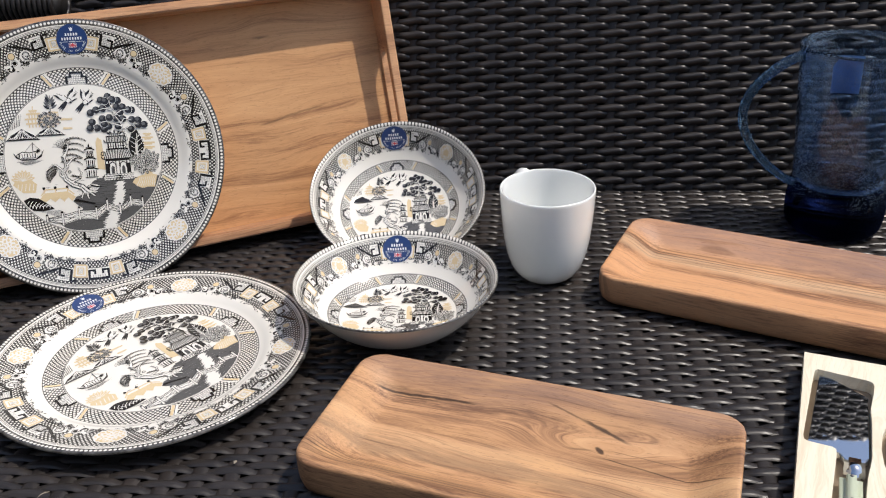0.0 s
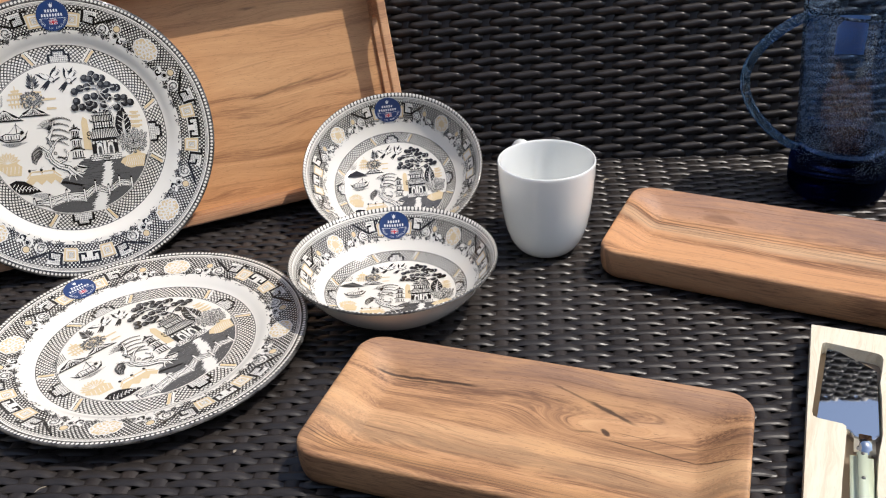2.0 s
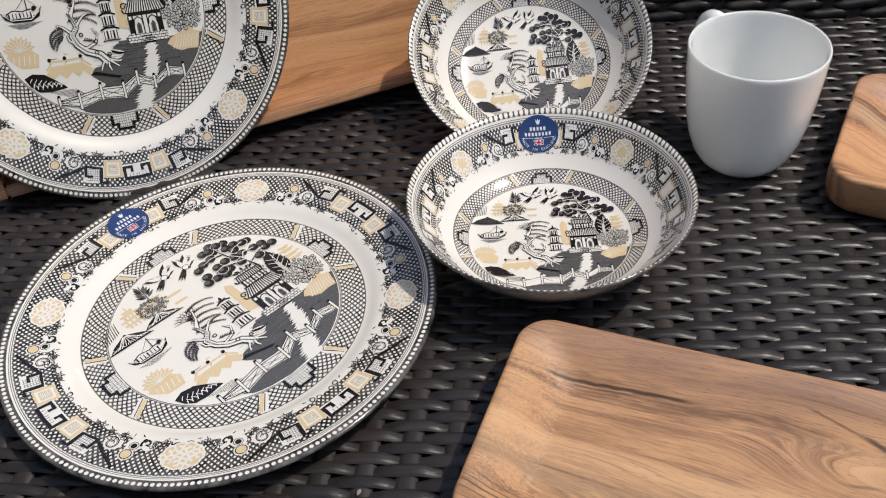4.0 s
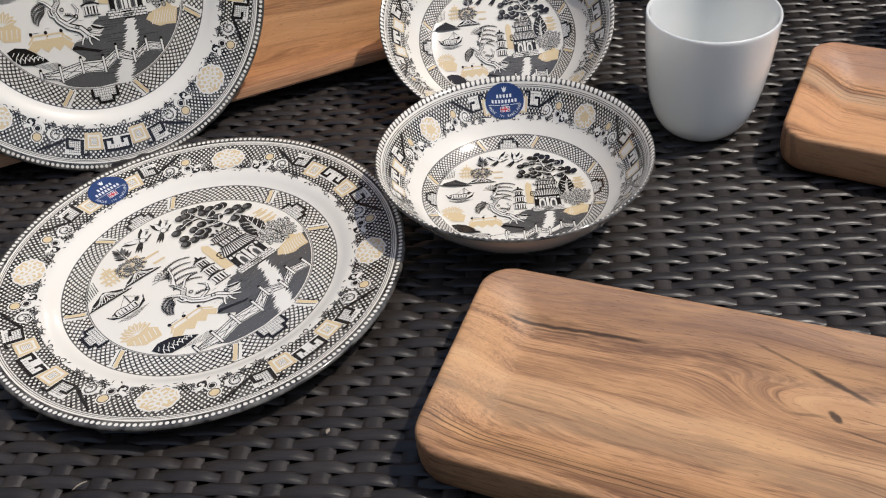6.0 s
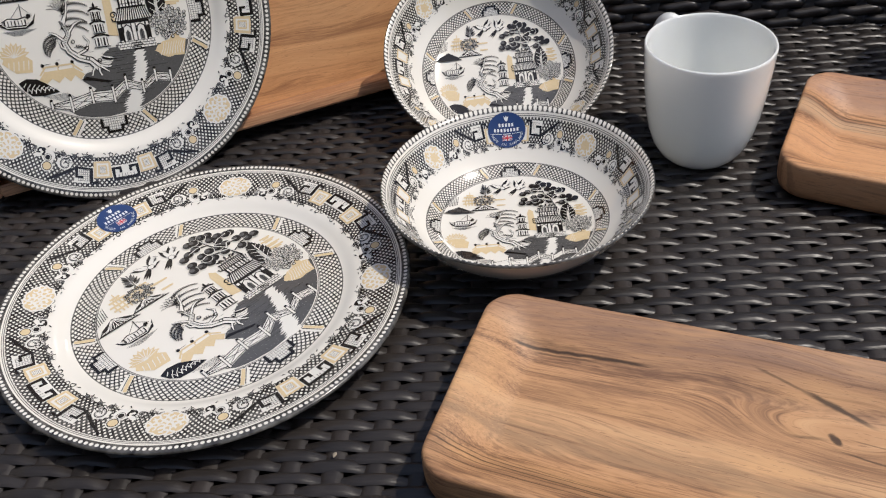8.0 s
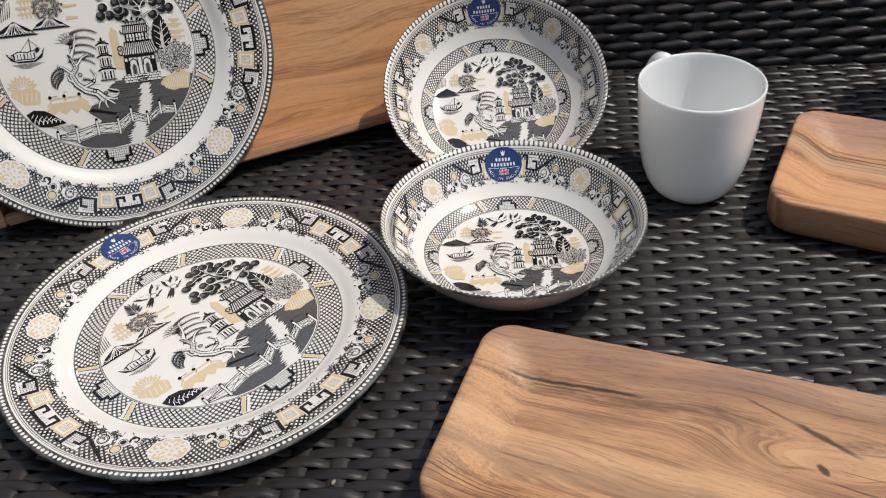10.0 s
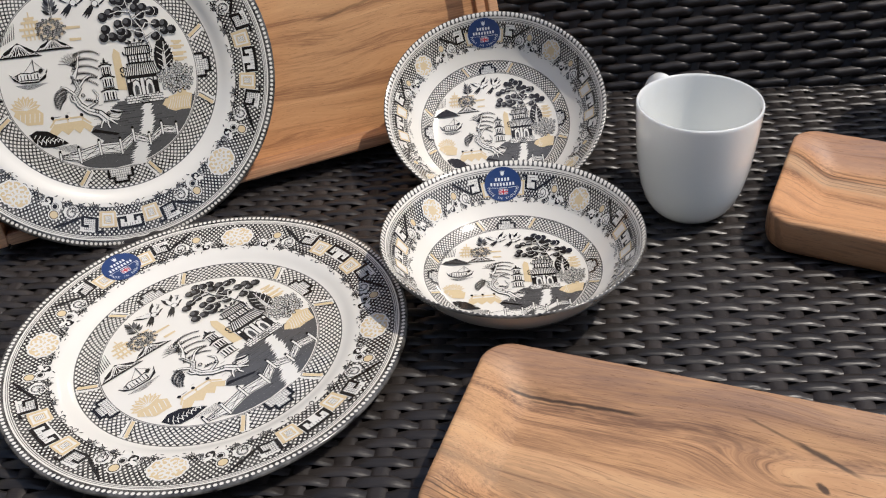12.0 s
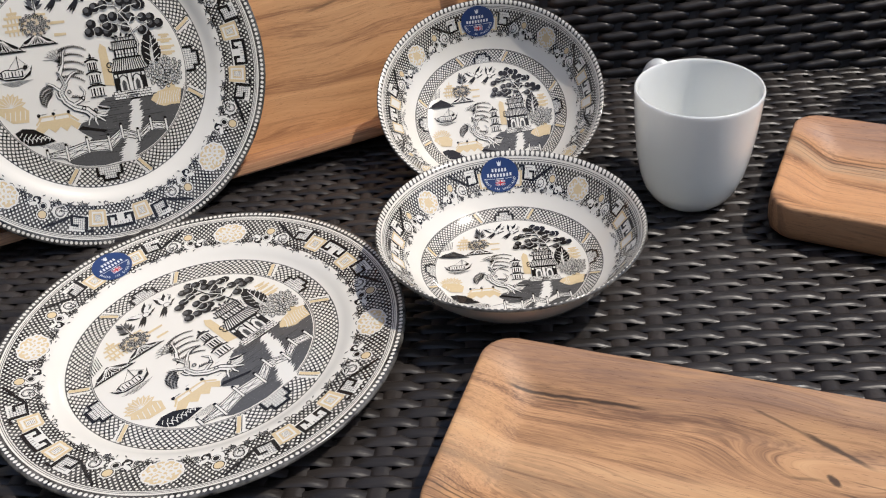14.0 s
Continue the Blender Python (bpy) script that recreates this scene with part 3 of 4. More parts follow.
    # blossom bush of small rings on thin stems
    p.level = 1
    for b in ([(735, 305), (752, 262), (790, 225)], [(742, 290), (705, 262), (690, 240)], [(752, 262), (748, 215)], [(770, 246), (815, 250)], [(740, 285), (800, 290)]):
        line(b, 4.0, "black", 0.4)
    for k in range(62):
        t, q = k * 2.4, math.sqrt((k + 0.5) / 62)
        x, y = 752 + 80 * q * math.cos(t), 240 + 66 * q * math.sin(t)
        if inside(x, y, 0.525):
            p.level = 2 + k % 2
            dot(x, y, 7.6, "black", 9)
            p.level += 1
            dot(x, y, 4.8, "white", 8)
            p.level += 1
            dot(x, y, 1.8, "black", 6)
    # feathery ochre rock and the far ochre pagoda
    p.level = 1
    for k in range(15):
        f = k / 14
        p.leaf(*g(670 + 95 * f, 350 + 30 * math.sin(math.pi * f)), 74 / 736, 0.25 + 1.0 * f - 0.5 * math.sin(6 * f), "gold", 0.30)
    area([(672, 352), (705, 318), (770, 305), (806, 318), (788, 382), (720, 378)], "gold")
    p.level = 2
    for k in range(9):
        line([(690 + 12 * k, 372), (706 + 10 * k, 345), (712 + 11 * k, 322)], 3.0, "white", 0.4)
    p.level = 0
    for y, w in ((88, 22), (108, 30), (136, 36), (160, 34)):
        line([(776 - w, y), (776 + w, y + 3)], 9.0, "gold")
        line([(776 - w * 0.6, y + 10), (776 + w * 0.6, y + 10)], 8.0, "gold")
    # willow: knotted pale trunk, boughs, roots, hanging fronds
    trunk = [(430, 382), (405, 352), (362, 335), (330, 305), (318, 268), (342, 238), (332, 205), (322, 180)]
    boughs = [[(352, 325), (400, 305), (412, 275), (396, 248)], [(322, 262), (292, 232), (268, 220)], [(340, 235), (372, 200), (395, 190)], [(330, 200), (352, 150), (362, 110)], [(326, 190), (345, 165), (330, 160)], [(330, 300), (305, 285), (300, 262)]]
    roots = [[(420, 375), (405, 395), (398, 414)], [(432, 380), (430, 402), (436, 418)], [(440, 376), (470, 386), (482, 384)], [(438, 380), (455, 395), (468, 406)]]
    p.level = 3
    line(trunk, 36, "black", 0.62)
    for b in boughs + roots:
        line(b, 14, "black", 0.55)
    p.level = 4
    line(trunk, 26, "white", 0.64)
    for b in boughs + roots:
        line(b, 8.0, "white", 0.5)
    p.level = 5
    for k in range(34):
        f = k / 34 * (len(trunk) - 1)
        (x0, y0), (x1, y1) = trunk[int(f)], trunk[int(f) + 1]
        u = f % 1
        line([(x0 + (x1 - x0) * u - 5, y0 + (y1 - y0) * u - 3), (x0 + (x1 - x0) * u + 5, y0 + (y1 - y0) * u + 4)], 2.0)
    for x, y in ((352, 268), (400, 300), (395, 342), (440, 356)):
        p.ring(*g(x, y), 7 / 736, 3.4 / 736, n=8)
    p.level = 3
    fronds = [(340 - 7 * k, 108 + 27 * k, 0.62 - 0.04 * k, 15 - k % 2, -0.088) for k in range(5)]
    fronds += [(304 - 5 * k, 240 + 9 * k, 2.75 + 0.30 * k, 14 - 2 * k, 0.165 - 0.02 * k) for k in range(4)]
    fronds += [(352, 292, 0.2, 7, -0.16), (368, 205, 0.5, 7, -0.14)]
    for x, y, t, n, bend in fronds:
        q = [g(x, y)]
        for k in range(n):
            b = t + bend * k
            q.append((q[-1][0] + 0.0105 * math.cos(b), q[-1][1] + 0.0105 * math.sin(b)))
            for side in (0.75, -0.75):
                p.leaf(*q[-1], 0.0165 * (1 - 0.45 * k / n), b + side, "black", 0.26)
        p.stroke(q, 0.0030)
    p.level = 1
    for k in range(8):
        t = radians(48 + 15 * k)
        x, y = 340, 148
        a = (x + 34 * math.cos(t), y - 34 * math.sin(t))
        line([(x, y), a, (a[0] + 30 * math.cos(t + 0.4), a[1] - 26 * math.sin(t + 0.4))], 3.0, "black", 0.5)
        line([a, (a[0] + 24 * math.cos(t - 0.6), a[1] - 24 * math.sin(t - 0.6))], 2.2, "black", 0.5)
    # boat with cabin and ripples
    p.level = 1
    area([(84, 150), (98, 178), (125, 192), (190, 194), (222, 178), (236, 140), (214, 168), (180, 180), (120, 176)])
    p.level = 2
    line([(92, 158), (120, 183), (190, 186), (226, 158)], 3.0, "white")
    area([(112, 178), (112, 158), (132, 150), (192, 150), (200, 178)], "white")
    p.level = 3
    for k in range(7):
        line([(114 + 13 * k, 177), (114 + 13 * k, 158)], 3.0 if k % 3 else 5.0)
    line([(104, 160), (130, 148), (165, 154), (196, 148), (206, 158)], 4.0)
    line([(182, 150), (184, 98)], 3.0)
    line([(183, 104), (222, 146)], 1.6)
    line([(183, 104), (140, 150)], 1.4)
    p.disc(*g(208, 146), 9 / 736, "black", 8)
    p.level = 0
    for k in range(6):
        line([(100 + 7 * k, 199 + 3.5 * k), (226 - 11 * k, 199 + 3.5 * k)], 1.6, "grey")
    # far island: veined rocks, blossom bush, ochre pagoda
    for cx, base, w, h in ((140, 86, 80, 58), (277, 70, 72, 48)):
        p.level = 1
        area([(cx - w, base), (cx - w * 0.7, base - h * 0.45), (cx - w * 0.3, base - h * 0.75), (cx, base - h), (cx + w * 0.35, base - h * 0.7), (cx + w * 0.7, base - h * 0.4), (cx + w, base)])
        p.level = 2
        for k in range(9):
            f = -1 + k / 4
            line([(cx + w * 0.85 * f, base - 5), (cx + w * 0.45 * f, base - h * 0.5 * (1.1 - abs(f) * 0.5)), (cx + w * 0.1 * f, base - h * 0.86)], 2.6, "white")
        for k in range(5):
            f = -0.8 + 0.4 * k
            line([(cx + w * f - 10, base - 6), (cx + w * f, base - h * 0.34), (cx + w * f + 10, base - 6)], 2.4, "white")
        line([(cx - w - 4, base), (cx + w + 4, base)], 4.0)
    p.level = 2
    for k in range(70):
        t, q = k * 2.4, math.sqrt((k + 0.5) / 70)
        x, y = 280 + 58 * q * math.cos(t), -12 + 46 * q * math.sin(t)
        p.level = 3 + k % 2
        dot(x, y, 5.8, "black" if k % 5 else "gold", 7)
        p.level += 1
        dot(x, y, 2.4, "white", 6)
    p.level = 1
    for k in range(8):
        line([(70 + 9 * k, 40 - 4 * k), (80 + 9 * k, -20 - 4 * k)], 3.0, "black", 0.5)
    for y, w in ((-62, 20), (-46, 34), (-20, 44), (4, 40)):
        line([(205 - w, y), (205 + w, y - 2)], 10.0, "gold")
        for k in range(4):
            line([(205 - w * 0.6 + w * 0.4 * k, y), (205 - w * 0.6 + w * 0.4 * k, y + 20)], 6.0, "gold")
    line([(205, -60), (205, -88)], 5.0, "gold")
    for x0, x1, y in ((338, 396, -12), (345, 392, 36), (280, 330, -50)):
        line([(x0, y), (x1, y + 1)], 13.0, "gold", 0.3)
    # leaf spray and two swooping birds with barred wings
    p.level = 1
    for k in range(9):
        side, h = (1 if k % 2 else -1), 8 * (k // 2)
        p.leaf(*g(294 + 3 * side, -68 - 1.4 * h), 40 / 736, math.pi / 2 - side * (0.95 - 0.16 * (k // 2)), "grey" if k % 3 else "black", 0.24)
    line([(292, -58), (296, -140)], 3.0)
    for bx, by, wings, tail in ((384, -112, ((435, -170), (322, -155)), (336, -56)), (468, -100, ((468, -170), (514, -160)), (420, -42))):
        for wx, wy in wings:
            t = math.atan2(-(wy - by), wx - bx)
            for k in range(5):
                p.level = 1 + k % 2
                p.leaf(*g(bx + 2 * k, by + 3 * k), math.hypot(wx - bx, wy - by) / 736 * (1 - 0.10 * k), t - 0.16 * k + 0.2, ("black", "white", "grey", "white", "black")[k], 0.20)
                line([(bx + (wx - bx) * (0.35 + 0.12 * k), by + (wy - by) * (0.35 + 0.12 * k)), (bx + (wx - bx) * (0.35 + 0.12 * k) + 12, by + (wy - by) * (0.35 + 0.12 * k) + 14)], 2.2, "grey")
        t = math.atan2(-(tail[1] - by), tail[0] - bx)
        p.level = 2
        for d in (-0.16, 0.0, 0.16):
            p.leaf(*g(bx, by), math.hypot(tail[0] - bx, tail[1] - by) / 736, t + d, "black", 0.12)
        p.level = 3
        p.disc(*g(bx + 4, by + 4), 17 / 736, "white", 12, 0.7, t)
        p.ring(*g(bx + 4, by + 4), 13 / 736, 2.4 / 736)
        dot(bx + 14, by + 14, 6.0, "black", 8)
    # ochre tree, ochre footbridge with three dark shrubs, veined rocks
    p.level = 0
    for k in range(9):
        p.leaf(*g(118, 300), 62 / 736, radians(14 + 19 * k), "gold", 0.34)
    area([(66, 318), (80, 292), (150, 290), (182, 320), (172, 366), (110, 362)], "gold")
    line([(118, 340), (117, 262)], 9, "gold")
    p.level = 1
    for k in range(9):
        t = radians(16 + 19 * k)
        line([(118, 300), (118 + 50 * math.cos(t), 300 - 50 * math.sin(t))], 2.6, "white")
    for k in range(5):
        line([(84 + 19 * k, 352), (92 + 19 * k, 316)], 3.0, "white")
    p.level = 0
    area([(188, 402), (214, 372), (330, 370), (368, 402), (350, 424), (330, 402), (308, 424), (288, 402), (262, 424), (240, 402), (216, 420)], "gold")
    line([(196, 384), (222, 354), (326, 354), (362, 388)], 7, "gold")
    for x in (213, 270, 330):
        line([(x, 372), (x, 352)], 5, "gold")
        dot(x, 346, 8, "black", 8, 0.9)
        dot(x + 2, 358, 5, "grey", 7)
    p.level = 1
    area([(108, 402), (140, 388), (182, 396), (212, 418), (244, 446), (256, 458), (196, 466), (150, 460), (124, 436)])
    p.level = 2
    for k in range(7):
        x = 130 + 17 * k
        line([(x, 452 - 3 * (k % 2)), (x + 8, 425 + 2 * k), (x + 20, 446)], 2.8, "white")
        line([(x - 6, 420 + 3 * k), (x + 5, 405 + 5 * k)], 2.4, "white")
    p.level = 0
    for k in range(9):
        line([(190 + 11 * k, 470 + 4.5 * k), (285 + 6 * k, 468 + 4.5 * k)], 1.5, "grey")
    for k in range(20):
        x, y = rnd.uniform(60, 420), rnd.uniform(300, 420)
        if inside(x, y):
            line([(x, y), (x + rnd.uniform(14, 40), y)], 1.4, "grey")
    p.level = 0


random.seed(3)
pattern = Print()
border(pattern)
well_ring(pattern)
landscape(pattern)


def letter_mesh(char):
    curve = bpy.data.curves.new("letter", "FONT")
    curve.body, curve.align_x, curve.size, curve.resolution_u = char, "CENTER", 1.0, 2
    ob = bpy.data.objects.new("letter", curve)
    scene.collection.objects.link(ob)
    me = ob.evaluated_get(bpy.context.evaluated_depsgraph_get()).to_mesh()
    verts, faces = [tuple(v.co[:2]) for v in me.vertices], [tuple(f.vertices) for f in me.polygons]
    bpy.data.objects.remove(ob)
    return verts, faces


LETTERS = {c: letter_mesh(c) for c in "MADEINGL"}


def sticker(parent, place, cx, cy, size, turn, squash):
    """Round blue paper label: its words are plain bars, with a flag and the origin line."""
    c, s = math.cos(turn), math.sin(turn)

    def at(x, y, lift):
        return place(cx + size * (c * x - s * y), cy + squash * size * (s * x + c * y), lift)

    def sheet(name, polys, material, lift, under, label=""):
        verts, faces = [], []
        for f in polys:
            faces.append(tuple(range(len(verts), len(verts) + len(f))))
            verts += [at(x, y, lift) for x, y in f]
        me = bpy.data.meshes.new(name)
        me.from_pydata(verts, [], faces)
        return mesh_part(name, me, material, under, label, False)

    base = []
    for k in range(4):
        for i in range(40):
            t, u = 2 * math.pi * i / 40, 2 * math.pi * (i + 1) / 40
            a, b = k / 4, (k + 1) / 4
            base.append([(a * math.cos(t), a * math.sin(t)), (b * math.cos(t), b * math.sin(t)), (b * math.cos(u), b * math.sin(u)), (a * math.cos(u), a * math.sin(u))])
    disc = sheet("sticker", base, STICKER_BLUE, 0.0007, parent, "round blue paper sticker with white bars and a small flag")
    rect = lambda x0, y0, x1, y1: [(x0, y0), (x1, y0), (x1, y1), (x0, y1)]
    bars = [rect(-0.42 + 0.172 * k, 0.22, -0.32 + 0.172 * k, 0.40) for k in range(5)] + [rect(-0.68 + 0.172 * k, -0.06, -0.58 + 0.172 * k, 0.12) for k in range(8)] + [rect(-0.2, -0.19, -0.1, -0.16), rect(-0.80, -0.19, -0.26, -0.165), rect(0.26, -0.19, 0.80, -0.165), rect(-0.2, -0.20, 0.2, -0.155)]
    bars += [[(-0.13, 0.80), (-0.05, 0.70), (0.0, 0.82), (0.05, 0.70), (0.13, 0.80), (0.08, 0.56), (0.0, 0.50), (-0.08, 0.56)]]
    sheet("white_bars", bars, STICKER_WHITE, 0.0009, disc)
    flag = [rect(-0.25, -0.57, 0.25, -0.26)]
    sheet("flag_ground", flag, STICKER_WHITE, 0.0009, disc)
    blues = [[(-0.22 * i, -0.53 if j < 0 else -0.30), (-0.08 * i, -0.53 if j < 0 else -0.30), (-0.22 * i, -0.45 if j < 0 else -0.38)] for i in (1, -1) for j in (1, -1)]
    sheet("flag_fields", blues, STICKER_BLUE, 0.0010, disc)
    sheet("flag_cross", [rect(-0.25, -0.445, 0.25, -0.385), rect(-0.035, -0.57, 0.035, -0.26), [(-0.25, -0.26), (-0.21, -0.26), (0.25, -0.57), (0.21, -0.57)], [(0.25, -0.26), (0.21, -0.26), (-0.25, -0.57), (-0.21, -0.57)]], STICKER_RED, 0.0011, disc)
    words, polys = "MADE IN ENGLAND", []
    for k, ch in enumerate(words):
        if ch == " ":
            continue
        t = radians(-90 + (k - 7) * 10.5)
        verts, faces = LETTERS[ch]
        for f in faces:
            polys.append([((0.88 - 0.2 * v) * math.cos(t) - 0.2 * u * math.sin(t) * 1.0, (0.88 - 0.2 * v) * math.sin(t) + 0.2 * u * math.cos(t)) for u, v in (verts[i] for i in f)])
    sheet("origin_words", polys, STICKER_WHITE, 0.0009, disc)
    return disc


# ---- dishes ----
def plate_top(r):
    """Height of the dinner plate's upper face at r metres from the middle."""
    f = r / 0.1375
    if f < 0.655:
        return 0.0071
    if f < 0.76:
        u = (f - 0.655) / 0.105
        return 0.0071 + 0.0062 * u * u * (3 - 2 * u)
    return 0.0133 + 0.0057 * (f - 0.76) / 0.24


def bowl_top(r):
    f = max(0.0, (r - 0.046) / 0.049)
    return 0.0100 + 0.0430 * f ** 1.9


def dish(name, label, category, radius, top, foot, thick, glaze, remap, sticker_r, sticker_turn, squash, m, group):
    """A dish turned from its upper curve, with foot ring, print and sticker."""
    body = thing(name, label, category, None, group)
    up = [(radius * k / 44, top(radius * k / 44)) for k in range(45)]
    edge = top(radius)
    lip = [(radius + 0.0011, edge - 0.0006), (radius + 0.0013, edge - 0.0018), (radius + 0.0004, edge - 0.0030)]
    down = [(radius * k / 20, max(top(radius * k / 20) - thick * (0.65 + 0.35 * (1 - k / 20)), 0.0032)) for k in range(19, 0, -1) if radius * k / 20 > foot + 0.005]
    ring = [(foot + 0.004, 0.0032), (foot + 0.002, 0.0004), (foot, 0.0), (foot - 0.002, 0.0004), (foot - 0.003, 0.0026), (0, 0.0028)]
    part("printed_face", lathe(up + lip[:2], 128), glaze, body, "cream glaze with fine black lattice print")
    part("underside", lathe(lip[1:] + down + ring, 128), CREAM_GLAZE, body, "plain cream glazed underside with foot ring")

    def place(x, y, lift):
        r = math.hypot(x, y)
        q = np.interp(r, remap[0], remap[1]) * radius
        k = q / r if r > 1e-9 else 0.0
        slope = (top(q + 0.0005) - top(max(q - 0.0005, 0))) / 0.001
        g = 1 / math.sqrt(1 + slope * slope)
        inward = -slope * g * lift
        return (x * k + (x / r * inward if r > 1e-9 else 0), y * k + (y / r * inward if r > 1e-9 else 0), top(q) + g * lift)

    inks = {"grey": (GREY_INK, "grey"), "gold": (GOLD_INK, "ochre"), "white": (CREAM_GLAZE, "cream"), "black": (INK, "black")}
    for ink, me in pattern.meshes(place).items():
        mesh_part(inks[ink][1] + "_print", me, inks[ink][0], body, inks[ink][1] + " willow landscape transfer print", False)["kind"] = "stuff"
    sticker(body, place, 0.0, sticker_r, 0.0145 / radius, sticker_turn, squash)
    body.matrix_world = m
    return body


PLATE_MAP = ((0, 0.55, 0.665, 1.0), (0, 0.55, 0.665, 1.0))
BOWL_MAP = ((0, 0.55, 0.665, 0.74, 0.93, 1.0), (0, 0.60, 0.70, 0.785, 0.945, 1.0))
PLATE_GLAZE = printed_glaze("printed_plate_glaze", 0.1375, 0.552, 0.665, 0.768, 0.942, 0.966, 236, 1)
BOWL_GLAZE = printed_glaze("printed_bowl_glaze", 0.0950, 0.602, 0.70, 0.82, 0.950, 0.976, 150, 1)


def facing(middle, normal, rim, roll=0.0):
    """Pose of a dish whose rim circle has that middle and normal; its picture stands upright."""
    z = Vector(normal).normalized()
    y = (Vector((0, 0, 1)) - z * z.z).normalized()
    x = y.cross(z)
    m = Matrix((x, y, z)).transposed().to_4x4()
    return Matrix.Translation(Vector(middle) - z * rim) @ m @ pose(0, 0, 0, 0, 0, roll)


flat_plate = dish("dinner_plate", "willow pattern dinner plate lying flat on wicker", "plate", 0.1375, plate_top, 0.078, 0.0052, PLATE_GLAZE, PLATE_MAP, 0.865, radians(2), 1.0, pose(-0.2495, 0.6395, 0.0, 0, 0, 45.5) @ Matrix.Scale(1.018, 4), "willow pattern dishes")
standing_plate = copy_thing(flat_plate, facing((-0.3525, 0.8345, 0.1255), (0.48, -1, 0.395), 0.019, -7.0) @ Matrix.Scale(0.996, 4))
tagged(standing_plate, "willow pattern dinner plate propped upright against wooden tray")
front_bowl = dish("bowl", "willow pattern cereal bowl standing on wicker seat", "bowl", 0.0950, bowl_top, 0.036, 0.0045, BOWL_GLAZE, BOWL_MAP, 0.860, 0.0, 0.70, pose(-0.0328, 0.6954, 0.0, 0, 0, 1.5) @ Matrix.Scale(0.985, 4), "willow pattern dishes")
leaning_bowl = copy_thing(front_bowl, facing((-0.0370, 0.8610, 0.0675), (-0.021, -1, 1.7068), 0.053, 4.5) @ Matrix.Scale(1.005, 4))
tagged(leaning_bowl, "willow pattern cereal bowl tipped back against wooden tray")


# ---- white mug ----
def mug():
    body = thing("mug", "plain white porcelain mug with handle behind", "mug", pose(0.1169, 0.7859, 0, 0, 0, 114) @ Matrix.Scale(0.975, 4))
    outer = [(0.0, 0.0025), (0.0215, 0.0022), (0.0235, 0.0), (0.0262, 0.0), (0.0285, 0.0016), (0.0330, 0.0065), (0.0375, 0.0145), (0.0415, 0.027), (0.0445, 0.043), (0.0466, 0.062), (0.0480, 0.082), (0.0486, 0.095)]
    rim = [(0.0487, 0.0978), (0.0482, 0.0990), (0.0472, 0.0990), (0.0466, 0.0978)]
    inner = [(0.0460, 0.095), (0.0454, 0.082), (0.0440, 0.062), (0.0419, 0.043), (0.0389, 0.028), (0.0345, 0.016), (0.0280, 0.009), (0.016, 0.0062), (0.0, 0.0056)]
    part("mug_body", lathe(outer + rim + inner, 96), GLAZE, body)
    pts = []
    for k in range(25):
        t = math.pi * k / 24
        pts.append((0.0468 - 0.004 * k / 24 + 0.023 * math.sin(t) ** 0.7, 0, 0.060 + 0.034 * math.cos(t)))
    part("handle", tube(pts, 0.0055, 14, 1.35), GLAZE, body)
    return body


mug()

# ---- wooden trays ----
def rounded(sx, sy, r, z, n=10):
    """Points round a rectangle with round corners."""
    out = []
    r = max(r, 0.0006)
    for cx, cy, a in ((1, 1, 0), (-1, 1, 90), (-1, -1, 180), (1, -1, 270)):
        for k in range(n + 1):
            t = radians(a + 90 * k / n)
            out.append((cx * (sx / 2 - r) + r * math.cos(t), cy * (sy / 2 - r) + r * math.sin(t), z))
    return out


def serving_tray(label, sx, sy, h, material, m):
    """A block of solid wood with rounded corners, hollowed to a shallow dish."""
    rings = []
    for inset, z in ((0.010, 0.0), (0.005, 0.0015), (0.002, 0.005), (0.0005, 0.011), (0.0, 0.018), (0.0, h - 0.003), (0.0006, h - 0.0010), (0.0018, h), (0.0035, h - 0.0002)):
        rings.append(rounded(sx - 2 * inset, sy - 2 * inset, 0.020 - inset * 0.5, z))
    for k in range(1, 13):
        u = k / 12
        inset = 0.0035 + 0.033 * u
        z = h - 0.0002 - 0.0165 * (0.35 * u + 0.65 * u * u * (3 - 2 * u))
        rings.append(rounded(sx - 2 * inset, sy - 2 * inset, max(0.020 - 0.20 * inset, 0.011), z))
    bm = bmesh.new()
    loops(bm, rings, cap_start=True, cap_end=True)
    bmesh.ops.recalc_face_normals(bm, faces=bm.faces)
    ob = part("serving_tray", bm, material)
    ob.matrix_world = m
    return tagged(ob, label, "tray", "acacia serving trays")


